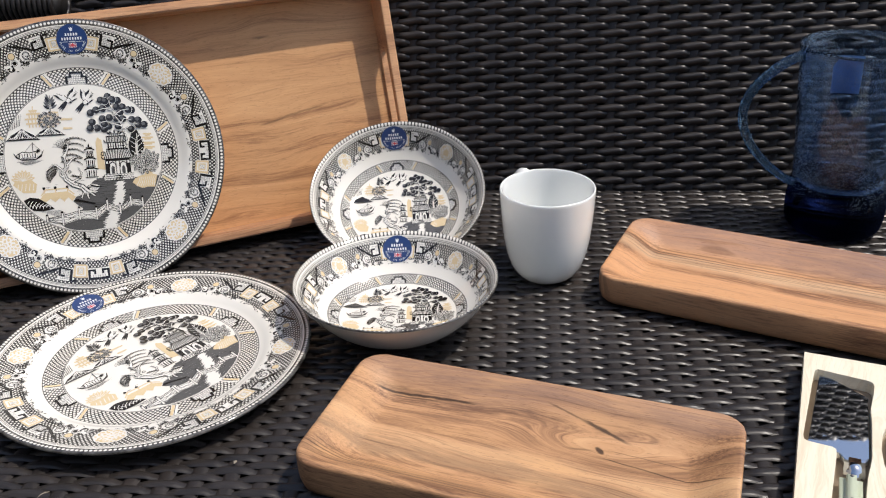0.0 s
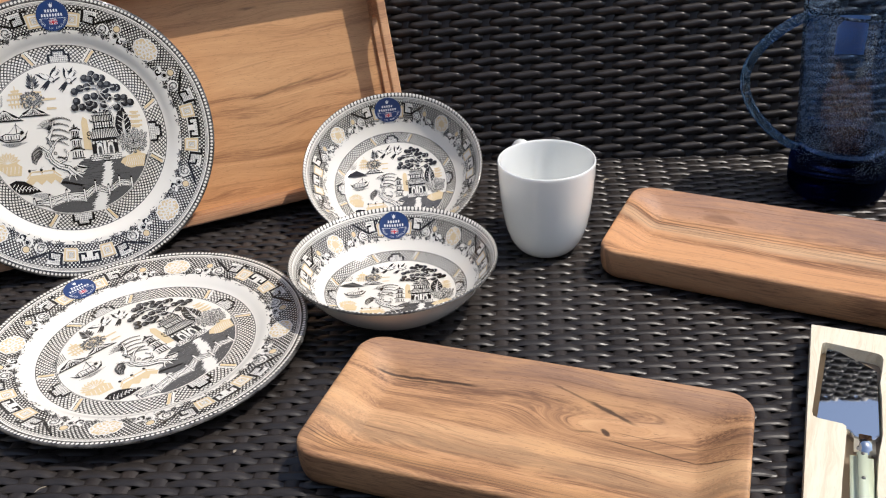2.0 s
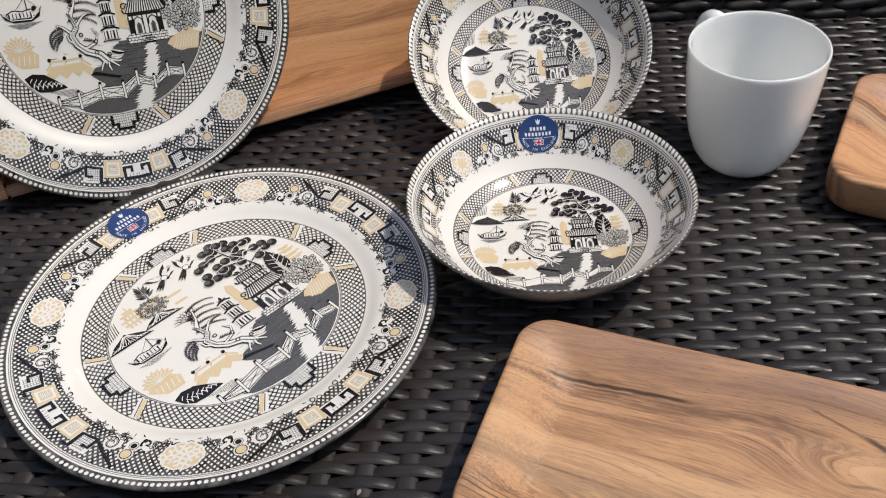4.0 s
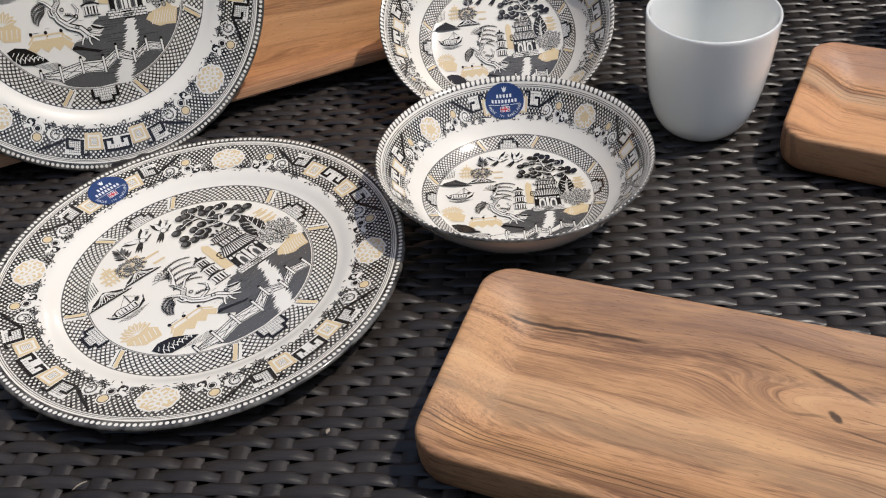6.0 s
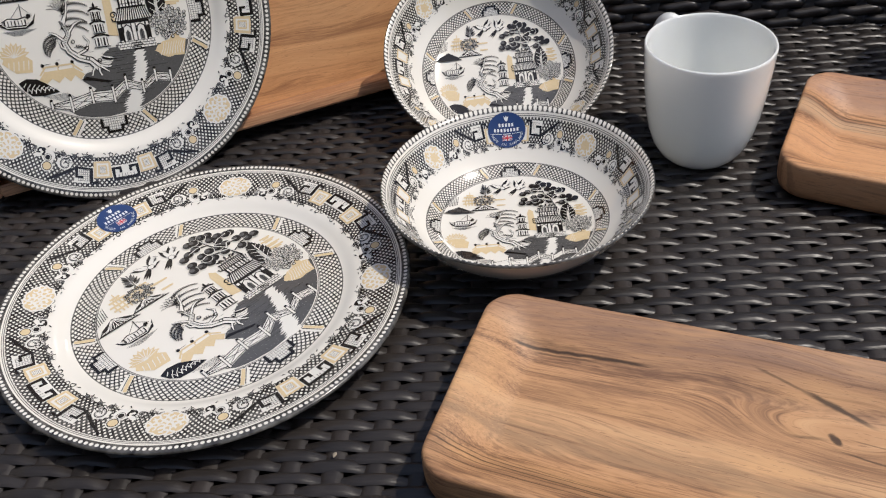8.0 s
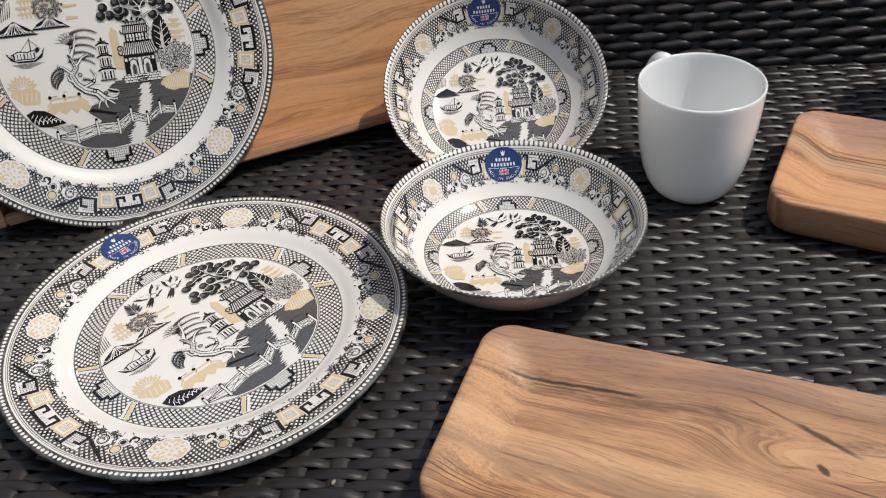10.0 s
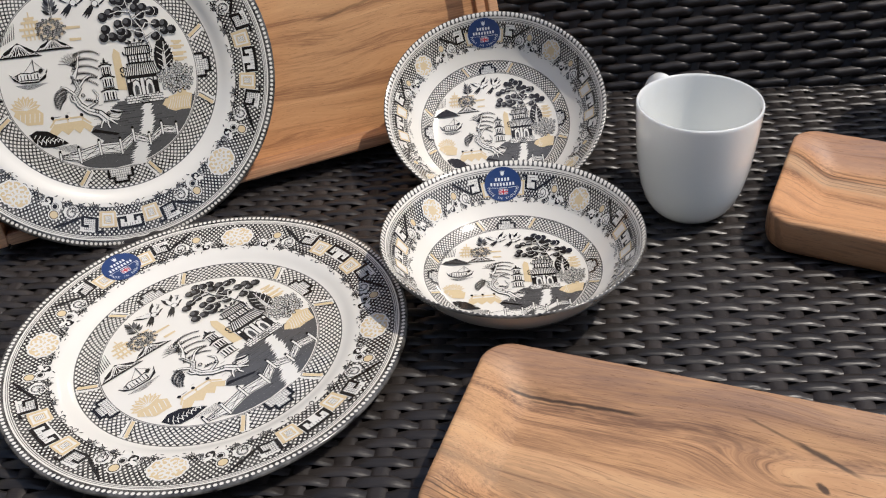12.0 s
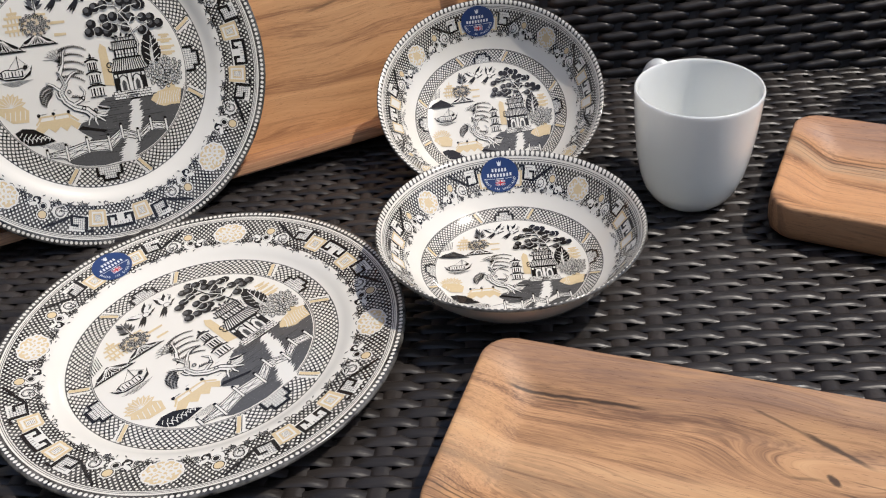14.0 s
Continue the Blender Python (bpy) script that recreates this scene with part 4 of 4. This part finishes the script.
ACACIA_A = wood("acacia_front_tray", (0.70, 0.430, 0.228), (0.50, 0.272, 0.134), (0.165, 0.080, 0.044), 0.8, ring=0.06, warm=(0.66, 0.375, 0.175), knots=((0.0534, 0.022, 0.012),), calm=1.15, cracks=((-0.133, -0.047, 0.0400, 0.055, 0.0011, 0.9), (-0.120, -0.075, 0.0385, 0.05, 0.0007, 0.6), (-0.133, -0.085, 0.0430, 0.02, 0.0024, 0.3), (0.007, 0.042, 0.0545, -0.24, 0.0007, 0.55), (0.036, 0.075, 0.0475, -0.30, 0.0014, 0.85), (-0.158, -0.149, 0.036, 1.6, 0.0036, 0.75), (0.030, 0.052, 0.0190, 0.10, 0.0012, 0.5), (-0.153, -0.02, -0.044, -0.05, 0.0005, 0.65), (-0.153, 0.03, -0.047, -0.07, 0.0006, 0.75), (-0.153, -0.05, -0.051, -0.05, 0.0005, 0.6), (-0.150, 0.06, -0.040, -0.08, 0.0005, 0.5), (-0.153, 0.0, -0.056, -0.04, 0.0005, 0.55), (0.058, 0.150, 0.014, -0.12, 0.0007, 0.7), (0.060, 0.150, 0.024, -0.06, 0.0005, 0.5)), seed=1.7, bands=((0.050, 0.060, (0.36, 0.215, 0.145), 0.65), (0.004, 0.024, (0.42, 0.225, 0.105), 0.35), (-0.030, 0.002, (0.66, 0.43, 0.230), 0.35), (-0.062, -0.046, (0.36, 0.200, 0.105), 0.45)))
ACACIA_B = wood("acacia_rear_tray", (0.74, 0.440, 0.235), (0.56, 0.295, 0.145), (0.19, 0.088, 0.048), 0.7, ring=0.06, warm=(0.64, 0.32, 0.145), seed=5.2, streak=0.4, cracks=((-0.165, 0.165, 0.026, -0.015, 0.0006, 0.6), (-0.165, 0.10, 0.030, -0.01, 0.0009, 0.55), (-0.165, 0.165, 0.021, -0.02, 0.0005, 0.5), (-0.165, 0.05, 0.015, 0.0, 0.0005, 0.45), (-0.165, 0.165, 0.036, -0.01, 0.0012, 0.35)), bands=((0.040, 0.062, (0.38, 0.230, 0.175), 0.7), (0.006, 0.026, (0.74, 0.53, 0.33), 0.5), (-0.060, -0.010, (0.62, 0.325, 0.160), 0.6)))
serving_tray("hollowed acacia serving tray with a dark knot", 0.306, 0.144, 0.033, ACACIA_A, pose(0.0660, 0.4840, 0, 0, 0, -20.0))
serving_tray("hollowed acacia serving tray with pale streaked grain", 0.330, 0.1435, 0.032, ACACIA_B, pose(0.3350, 0.7105, 0, 0, 0, -26.6))

TRAY_FLOOR = wood("brown_tray_floor", (0.72, 0.415, 0.200), (0.57, 0.305, 0.138), (0.28, 0.132, 0.060), 1.0, cracks=((0.085, 0.165, 0.118, 0.16, 0.0013, 0.45), (0.095, 0.115, 0.215, 0.0, 0.0016, 0.5)), seed=9.1, streak=0.4, ring=0.05, calm=0.75, planks=((0.082, -0.03), (0.166, 0.05)))
TRAY_SIDE = wood("brown_tray_side", (0.76, 0.455, 0.255), (0.62, 0.345, 0.180), (0.34, 0.170, 0.090), 0.5, seed=3.3, streak=0.15)


def gallery_tray():
    """Large tray on its long side, leaning back; local x along it, y up its floor, z towards its open face."""
    e1 = Vector((0.9205, 0.3908, 0))
    back = Vector((-0.3908, 0.9205, 0))
    e2 = back * math.sin(radians(18.5)) + Vector((0, 0, 1)) * math.cos(radians(18.5))
    n = e1.cross(e2)
    m = Matrix((e1, e2, n)).transposed().to_4x4()
    body = thing("wooden_tray", "large brown wooden tray leaning on its side", "tray", Matrix.Translation((-0.2442, 0.8478, 0.0140)) @ m)
    x0, x1, top, deep, w = -0.225, 0.2506, 0.2604, 0.0420, 0.0099
    part("tray_floor", box(x1 - x0 - 0.004, top - 0.004, 0.006, ((x0 + x1) / 2, top / 2, -deep + 0.003), 0.0008), TRAY_FLOOR, body, "", False)
    for y in (w / 2, top - w / 2):
        part("long_side", box(x1 - x0 - 2 * w, w, deep - 0.001, ((x0 + x1) / 2, y, -deep / 2 - 0.0005), 0.0016), TRAY_SIDE, body, "", False)
    for x in (x1 - w / 2, x0 + w / 2):
        # end board: bowed outline with a long hand slot
        bm = bmesh.new()
        outline = [(0.0, -deep), (top, -deep), (top, 0.0)]
        outline += [(top * (1 - k / 16), -0.0025 * math.sin(math.pi * k / 16)) for k in range(1, 16)] + [(0.0, 0.0)]
        slot = []
        for cy, a0 in ((top / 2 + 0.045, 0), (top / 2 - 0.045, 180)):
            for k in range(9):
                t = radians(a0 + 180 * k / 8)
                slot.append((cy + 0.010 * math.sin(t), -0.022 + 0.010 * math.cos(t)))
        edges = []
        for ring in (outline, slot):
            vs = [bm.verts.new((x - w / 2, y, z)) for y, z in ring]
            edges += [bm.edges.new((vs[i], vs[(i + 1) % len(vs)])) for i in range(len(vs))]
        bmesh.ops.triangle_fill(bm, use_beauty=True, edges=edges)
        out = bmesh.ops.extrude_face_region(bm, geom=bm.faces[:])
        bmesh.ops.translate(bm, vec=(w, 0, 0), verts=[v for v in out["geom"] if isinstance(v, bmesh.types.BMVert)])
        bmesh.ops.recalc_face_normals(bm, faces=bm.faces)
        board = part("end_board", bm, TRAY_SIDE, body, "end board with a long hand slot", False)
        mod = board.modifiers.new("edge", "BEVEL")
        mod.width, mod.segments, mod.limit_method = 0.0014, 2, "ANGLE"
    return body


gallery_tray()


# ---- blue glass jug ----
def blue_glass(name, tint):
    n = Nodes(name)
    t = n.t
    p = n.coords.outputs["Object"]
    v = t.nodes.new("ShaderNodeTexVoronoi")
    v.inputs["Scale"].default_value = 600.0
    n.put(v.inputs["Vector"], p)
    big = n.step(n.noise(p, 18.0, 2.0), 0.30, 0.62)
    seeds = n.m("MULTIPLY", n.m("SUBTRACT", 1.0, n.step(v.outputs["Distance"], 0.16, 0.30)), n.m("MULTIPLY", big, n.step(n.xyz(p)[2], 0.03, 0.075)))
    glass = t.nodes.new("ShaderNodeBsdfGlass")
    glass.inputs["Color"].default_value, glass.inputs["Roughness"].default_value, glass.inputs["IOR"].default_value = tint, 0.02, 1.45
    white = t.nodes.new("ShaderNodeBsdfDiffuse")
    white.inputs["Color"].default_value = (0.60, 0.78, 0.95, 1)
    mixer = t.nodes.new("ShaderNodeMixShader")
    n.put(mixer.inputs[0], n.m("MULTIPLY", seeds, 0.85))
    t.links.new(glass.outputs[0], mixer.inputs[1])
    t.links.new(white.outputs[0], mixer.inputs[2])
    t.links.new(mixer.outputs[0], t.nodes["Material Output"].inputs["Surface"])
    return n.mat


def jug():
    glass = blue_glass("seeded_cobalt_glass", (0.68, 0.79, 0.93, 1))
    rod_glass = blue_glass("seeded_cobalt_glass_rod", (0.48, 0.70, 0.93, 1))
    body = thing("jug", "cobalt blue seeded glass jug with looped handle", "jug", pose(0.4440, 0.872, 0) @ Matrix.Scale(0.905, 4))
    foot = [(0.0, 0.003), (0.044, 0.002), (0.0510, 0.003), (0.0550, 0.008), (0.0570, 0.02), (0.0572, 0.036), (0.0560, 0.050), (0.0545, 0.061), (0.0535, 0.0625), (0.030, 0.0600), (0.0, 0.0590)]
    part("base", lathe(foot, 96), blue_glass("deep_cobalt_glass", (0.07, 0.11, 0.27, 1)), body, "solid deep blue glass base")
    outer = [(0.0472, 0.0632), (0.0538, 0.0632), (0.0540, 0.072)] + [(0.0492 + 0.0165 * u, 0.02 + 0.204 * u) for u in (0.4, 0.6, 0.8, 0.95)]
    rim = [(0.0662, 0.2230), (0.0660, 0.2252), (0.0646, 0.2262), (0.0632, 0.2250)]
    inner = [(0.0626 - 0.0165 * (1 - u), 0.02 + 0.204 * u) for u in (0.95, 0.8, 0.6, 0.4, 0.26)] + [(0.0472, 0.0632)]
    bm = lathe(outer + rim + inner, 96)
    for v in bm.verts:
        a = math.atan2(v.co.y, v.co.x)
        lift = max(0.0, math.cos(a)) ** 10 * max(0.0, (v.co.z - 0.15) / 0.075) ** 2
        v.co.x += 0.016 * lift
        v.co.z += 0.006 * lift
    part("jug_body", bm, glass, body)
    pts = []
    for k in range(29):
        t = k / 28
        a = math.pi * t
        pts.append((-0.0625 + 0.010 * t - 0.068 * math.sin(a) ** 0.75, 0.0, 0.217 - 0.158 * t + 0.008 * math.sin(a)))
    part("handle", tube(pts, [0.0060 - 0.0012 * k / 28 for k in range(29)], 14), rod_glass, body, "bent rod of blue glass")
    bm = bmesh.new()
    rows = [[(0.0655 * math.cos(t), 0.0655 * math.sin(t), z) for t in (radians(60 + 5.4 * i) for i in range(7))] for z in (0.150, 0.172, 0.195)]
    rows = [[(x * (0.0492 + 0.0165 * (z - 0.02) / 0.204 + 0.0008) / 0.0655, y * (0.0492 + 0.0165 * (z - 0.02) / 0.204 + 0.0008) / 0.0655, z) for x, y, z in r] for r in rows]
    loops(bm, rows, closed=False)
    part("paper_label", bm, plain("pale_blue_paper", (0.80, 0.88, 0.95), 0.5, grain=0.05), body, "pale blue paper label on the far side")
    return body


jug()


# ---- cheese knife set in its box ----
def knife_box():
    pine = wood("pale_pine_board", (0.84, 0.79, 0.66), (0.80, 0.73, 0.57), (0.68, 0.58, 0.42), 1.3, seed=12.4, streak=0.25, along="y")
    felt = plain("tan_recess_lining", (0.38, 0.30, 0.22), 0.8, grain=0.3)
    steel = Nodes("polished_steel").done((0.66, 0.67, 0.69), 0.025, Metallic=1.0)
    resin = plain("pale_green_resin", (0.60, 0.66, 0.50), 0.25, grain=0.12, scale=90.0, Coat_Weight=0.4)
    m = pose(0.3149, 0.6020, 0.0, 0, 0, -22.0)
    body = thing("knife_set", "pine box holding steel cheese knives", "knife set", m)
    w, l, h = 0.150, 0.250, 0.0175

    def outline_a():
        return [(0.0112, -0.0226), (0.0200, -0.0236), (0.0490, -0.0268), (0.0522, -0.0288), (0.0532, -0.0335), (0.0520, -0.0480), (0.0500, -0.0640), (0.0505, -0.0830), (0.0498, -0.1240), (0.0465, -0.1480), (0.0445, -0.1800), (0.0450, -0.228), (0.0215, -0.228), (0.0235, -0.1770), (0.0262, -0.1300), (0.0260, -0.1225), (0.0235, -0.1205), (0.0065, -0.1192), (0.0040, -0.1175), (0.0032, -0.1130), (0.0080, -0.0320), (0.0088, -0.0250)]

    def outline_b():
        return [(0.083 + 0.027 * math.cos(t), -0.112 + 0.055 * math.sin(t)) for t in (2 * math.pi * k / 20 for k in range(20))]

    bm = bmesh.new()
    edges = []
    for ring in ([(0, 0), (w, 0), (w, -l), (0, -l)], outline_a(), outline_b()):
        vs = [bm.verts.new((x, y, h)) for x, y in ring]
        edges += [bm.edges.new((vs[i], vs[(i + 1) % len(vs)])) for i in range(len(vs))]
    bmesh.ops.triangle_fill(bm, use_beauty=True, edges=edges)
    out = bmesh.ops.extrude_face_region(bm, geom=bm.faces[:])
    bmesh.ops.translate(bm, vec=(0, 0, -0.011), verts=[v for v in out["geom"] if isinstance(v, bmesh.types.BMVert)])
    bmesh.ops.recalc_face_normals(bm, faces=bm.faces)
    part("pine_panel", bm, pine, body, "pale pine panel cut out round the knives", False)
    part("box_base", box(w - 0.001, l - 0.001, 0.0064, (w / 2, -l / 2, 0.0033), 0.0006), felt, body)

    def plate_of(name, pts, z, thick, material, parent, label=""):
        bm = bmesh.new()
        f = bm.faces.new([bm.verts.new((x, y, z)) for x, y in pts])
        out = bmesh.ops.extrude_face_region(bm, geom=[f])
        bmesh.ops.translate(bm, vec=(0, 0, thick), verts=[v for v in out["geom"] if isinstance(v, bmesh.types.BMVert)])
        bmesh.ops.recalc_face_normals(bm, faces=bm.faces)
        bmesh.ops.bevel(bm, geom=bm.edges[:], offset=0.0006, segments=2, affect="EDGES")
        return part(name, bm, material, parent, label, False)

    cleaver = thing("cheese_cleaver", "polished steel cheese cleaver with pale green handle", "knife", m, "cheese knives")
    plate_of("blade", [(0.0128, -0.0245), (0.0215, -0.0275), (0.0488, -0.0455), (0.0482, -0.1220), (0.0440, -0.1290), (0.0330, -0.1290), (0.0290, -0.1225), (0.0070, -0.1160)], 0.0068, 0.0075, steel, cleaver, "mirror-polished steel blade")
    part("bolster", box(0.0140, 0.020, 0.0105, (0.0385, -0.135, 0.0121), 0.0030), steel, cleaver)
    part("handle", box(0.0150, 0.078, 0.0120, (0.0362, -0.183, 0.0128), 0.0045, 4), resin, cleaver, "pale green resin handle")
    for y in (-0.150, -0.174, -0.201):
        part("rivet", lathe([(0.0, 0.0012), (0.0011, 0.001), (0.0016, 0.0), (0.0016, -0.002)], 14), plain("brass_rivet", (0.25, 0.24, 0.22), 0.3, metal=1.0), cleaver).location = (0.0362, y, 0.0185)
    spreader = thing("cheese_spreader", "round steel cheese spreader in pine box", "knife", m, "cheese knives")
    plate_of("blade", [(0.083 + 0.023 * math.cos(t), -0.110 + 0.048 * math.sin(t)) for t in (2 * math.pi * k / 24 for k in range(24))], 0.0068, 0.006, steel, spreader)
    return body


knife_box()


# ---- wicker sofa: seat and back ----
def strand_mesh(name, length, pitch, phase, width, thick, high, low, seed, puff=1.0, bias=0.0, arch=2.6, sharp=2.1, skew=0.0, lean=0.0, segments=16, sides=6):
    """One strand along x that rides over and under stakes set a pitch apart; its cross-section is a flat arch."""
    rnd = random.Random(seed)
    count = int(length / (2 * pitch))
    steps = count * segments
    verts, faces = [], []
    drift = [rnd.uniform(-1, 1) for _ in range(count + 2)]
    for i in range(steps + 1):
        x = -length / 2 + 2 * pitch * count * i / steps
        a = math.pi * x / pitch + phase
        c = math.cos(a - skew * math.sin(a)) + bias
        f = 0.5 + 0.5 * math.tanh(sharp * c)
        z = low + (high - low) * f
        k = i / segments
        d = drift[int(k)] * (1 - k % 1) + drift[int(k) + 1] * (k % 1)
        w = width * (0.86 + 0.14 * f) * (1 + 0.05 * d)
        t = thick * (0.8 + 0.2 * f * puff)
        tilt = 0.10 * d + 0.05
        y0 = 0.0006 * d + (0.0005 + lean) * math.sin(a)
        for s in range(sides + 1):
            u = -1 + 2 * s / sides
            verts.append((x, y0 + u * w / 2, z + 0.0003 * d + t * (1 - abs(u) ** arch) - t + tilt * u * w / 2 * f))
        if i:
            a, b = (i - 1) * (sides + 1), i * (sides + 1)
            faces += [(a + s, b + s, b + s + 1, a + s + 1) for s in range(sides)]
    me = bpy.data.meshes.new(name)
    me.from_pydata(verts, [], faces)
    return me


def stake_mesh(name, length, row, width, thick, seed):
    """A straight stake along y, pressed into slight waves by the strands."""
    rnd = random.Random(seed)
    steps = int(length / 0.008)
    verts, faces = [], []
    for i in range(steps + 1):
        y = -length / 2 + length * i / steps
        z = 0.0004 * math.sin(math.pi * y / row) + rnd.uniform(-0.0001, 0.0001)
        for s in range(7):
            u = -1 + s / 3
            verts.append((u * width / 2, y, z + thick * (1 - abs(u) ** 3) - thick))
        if i:
            a, b = (i - 1) * 7, i * 7
            faces += [(a + s, a + s + 1, b + s + 1, b + s) for s in range(6)]
    me = bpy.data.meshes.new(name)
    me.from_pydata(verts, [], faces)
    return me


def woven_panel(parent, length, depth, pitch, row, width, thick, high, low, stake_w, puff, bias, arch, stake_z, sharp, skew, lean):
    """Strands along local x, stakes along local y, centred on the panel's origin."""
    kinds = [[strand_mesh("strand", length, pitch, ph, width, thick, high, low, 11 * k + int(ph), puff, bias, arch, sharp, skew, lean) for k in range(4)] for ph in (0.0, math.pi)]
    stakes = [stake_mesh("stake", depth, row, stake_w, 0.0022, k) for k in range(3)]
    rnd = random.Random(5)
    for i in range(int(depth / row)):
        ob = mesh_part("strand", rnd.choice(kinds[i % 2]), WICKER, parent)
        ob.matrix_basis = pose(0, -depth / 2 + row * (i + 0.5) + rnd.uniform(-0.0004, 0.0004), rnd.uniform(-0.0003, 0.0003))
    half = int(length / 2 / pitch)
    for i in range(-half, half + 1):
        ob = mesh_part("stake", rnd.choice(stakes), WICKER_STAKE, parent)
        ob.matrix_basis = pose(i * pitch + rnd.uniform(-0.0008, 0.0008), 0, stake_z)


SEAT_TURN = -5.0
sofa_frame = plain("dark_brown_sofa_frame", (0.012, 0.010, 0.009), 0.6, grain=0.4)
seat = tagged(new("seat"), "dark brown woven wicker sofa seat", "seat", kind="structure")
seat.matrix_world = pose(0.06, 0.630, 0.0, 0, 0, SEAT_TURN)
part("seat_board", box(1.70, 0.84, 0.020, (0, 0, -0.0215), 0.002), sofa_frame, seat)
woven_panel(seat, 1.683, 0.80, 0.0249, 0.0077, 0.0079, 0.0013, -0.0003, -0.0040, 0.0130, 1.0, 0.20, 4.5, -0.0018, 1.6, 0.0, 0.0)

backrest = tagged(new("backrest"), "dark brown woven wicker sofa back", "backrest", kind="structure")
backrest.matrix_world = pose(0.08, 1.0980, 0.2836, 71, 0, SEAT_TURN)
part("back_board", box(1.70, 0.625, 0.020, (0, 0, -0.0260), 0.002), sofa_frame, backrest)
woven_panel(backrest, 1.683, 0.62, 0.0243, 0.0089, 0.0098, 0.0034, 0.0014, -0.0058, 0.0140, 1.6, 0.48, 2.4, -0.0034, 1.8, 0.38, 0.0006)

# ground under the sofa, out to the horizon
paving = plain("grey_paving", (0.26, 0.25, 0.23), 0.85, grain=0.35, scale=4.0)
bm = bmesh.new()
bmesh.ops.create_grid(bm, x_segments=4, y_segments=4, size=60)
ground = part("ground", bm, paving, None, "", False)
ground.matrix_world = pose(0, 0, -0.42)
tagged(ground, "grey stone patio ground under the sofa", "ground", kind="structure")

# unseen grey wall, added to set the fill light from the left
unseen_wall_mat = plain("unseen_wall_grey", (0.27, 0.25, 0.23), 0.9, grain=0.15, scale=3.0)
wall = part("wall_west", box(0.20, 7.0, 2.6, (0, 0, 0), 0.01), unseen_wall_mat)
wall.matrix_world = pose(-2.6, 0.0, 0.88)
tagged(wall, "added unseen grey wall that tunes fill light from the left", "wall", kind="structure")


# ---- bits fallen on the seat ----
DRY = plain("dry_straw", (0.34, 0.29, 0.22), 0.8, grain=0.3)


def fragment(name, label, length, width, bend, m):
    """A small curled scrap: a bent leaf-shaped sheet with a little thickness."""
    bm = bmesh.new()
    rings = []
    for k in range(9):
        u = k / 8
        w = width / 2 * math.sin(math.pi * (0.06 + 0.88 * u))
        z = bend * math.sin(math.pi * u)
        x = length * (u - 0.5)
        rings.append([(x, -w, z), (x, 0, z - w * 0.4), (x, w, z), (x, w * 0.9, z + 0.0004), (x, 0, z - w * 0.4 + 0.0004), (x, -w * 0.9, z + 0.0004)])
    loops(bm, rings, cap_start=True, cap_end=True)
    bmesh.ops.recalc_face_normals(bm, faces=bm.faces)
    ob = part(name, bm, DRY)
    ob.matrix_world = m
    return tagged(ob, label, "plant litter", "scraps on the seat")


fragment("petal", "pale curled dry petal lying on wicker", 0.010, 0.0035, 0.0015, pose(0.2024, 0.9258, 0.0006, 0, 0, 25))
fragment("twig", "short curved straw twig lying on wicker", 0.009, 0.0009, 0.0012, pose(-0.2858, 0.4760, 0.0004, 0, 0, 40))
fragment("seed_husk", "tiny pale seed husk lying on wicker", 0.004, 0.0024, 0.0006, pose(-0.150, 0.505, 0.0004, 0, 0, 70))


# ---- sofa arm rail, wrapped in a wicker coil ----
def arm_rail():
    rail = thing("arm_rail", "dark brown coiled wicker corner rail of the sofa", "sofa rail", pose(-0.550, 1.10, 0.230, 0, 0, SEAT_TURN))
    part("core", tube([(x / 10, 0, 0) for x in range(-1, 2)], 0.017, 16), sofa_frame, rail)
    n, turns = 30 * 16, 30
    pts = [(-0.10 + 0.20 * k / n, 0.0195 * math.cos(2 * math.pi * turns * k / n), 0.0195 * math.sin(2 * math.pi * turns * k / n)) for k in range(n + 1)]
    part("coil", tube(pts, 0.0033, 6), WICKER, rail, "dark wicker cord wound tightly round")
    return rail


arm_rail()

# unseen dark block behind the viewer, added to darken reflections and low sky
blocker_mat = plain("blocker_dark_green", (0.035, 0.055, 0.022), 0.9, grain=0.6, scale=14.0)
bm = box(9.0, 0.5, 2.3, (0, 0, 0), 0.05)
bmesh.ops.subdivide_edges(bm, edges=[e for e in bm.edges if e.calc_length() > 0.4], cuts=24, use_grid_fill=True)
for v in bm.verts:
    v.co += Vector((0, 0.09, 0.07)) * noise.noise(v.co * 3.1) + Vector((0.03, 0.05, 0.05)) * noise.noise(v.co * 11.0)
hedge = part("wall_south", bm, blocker_mat)
hedge.matrix_world = pose(0, -3.2, 0.72)
tagged(hedge, "added unseen dark green block that dims sky and reflections", "hedge", kind="structure")
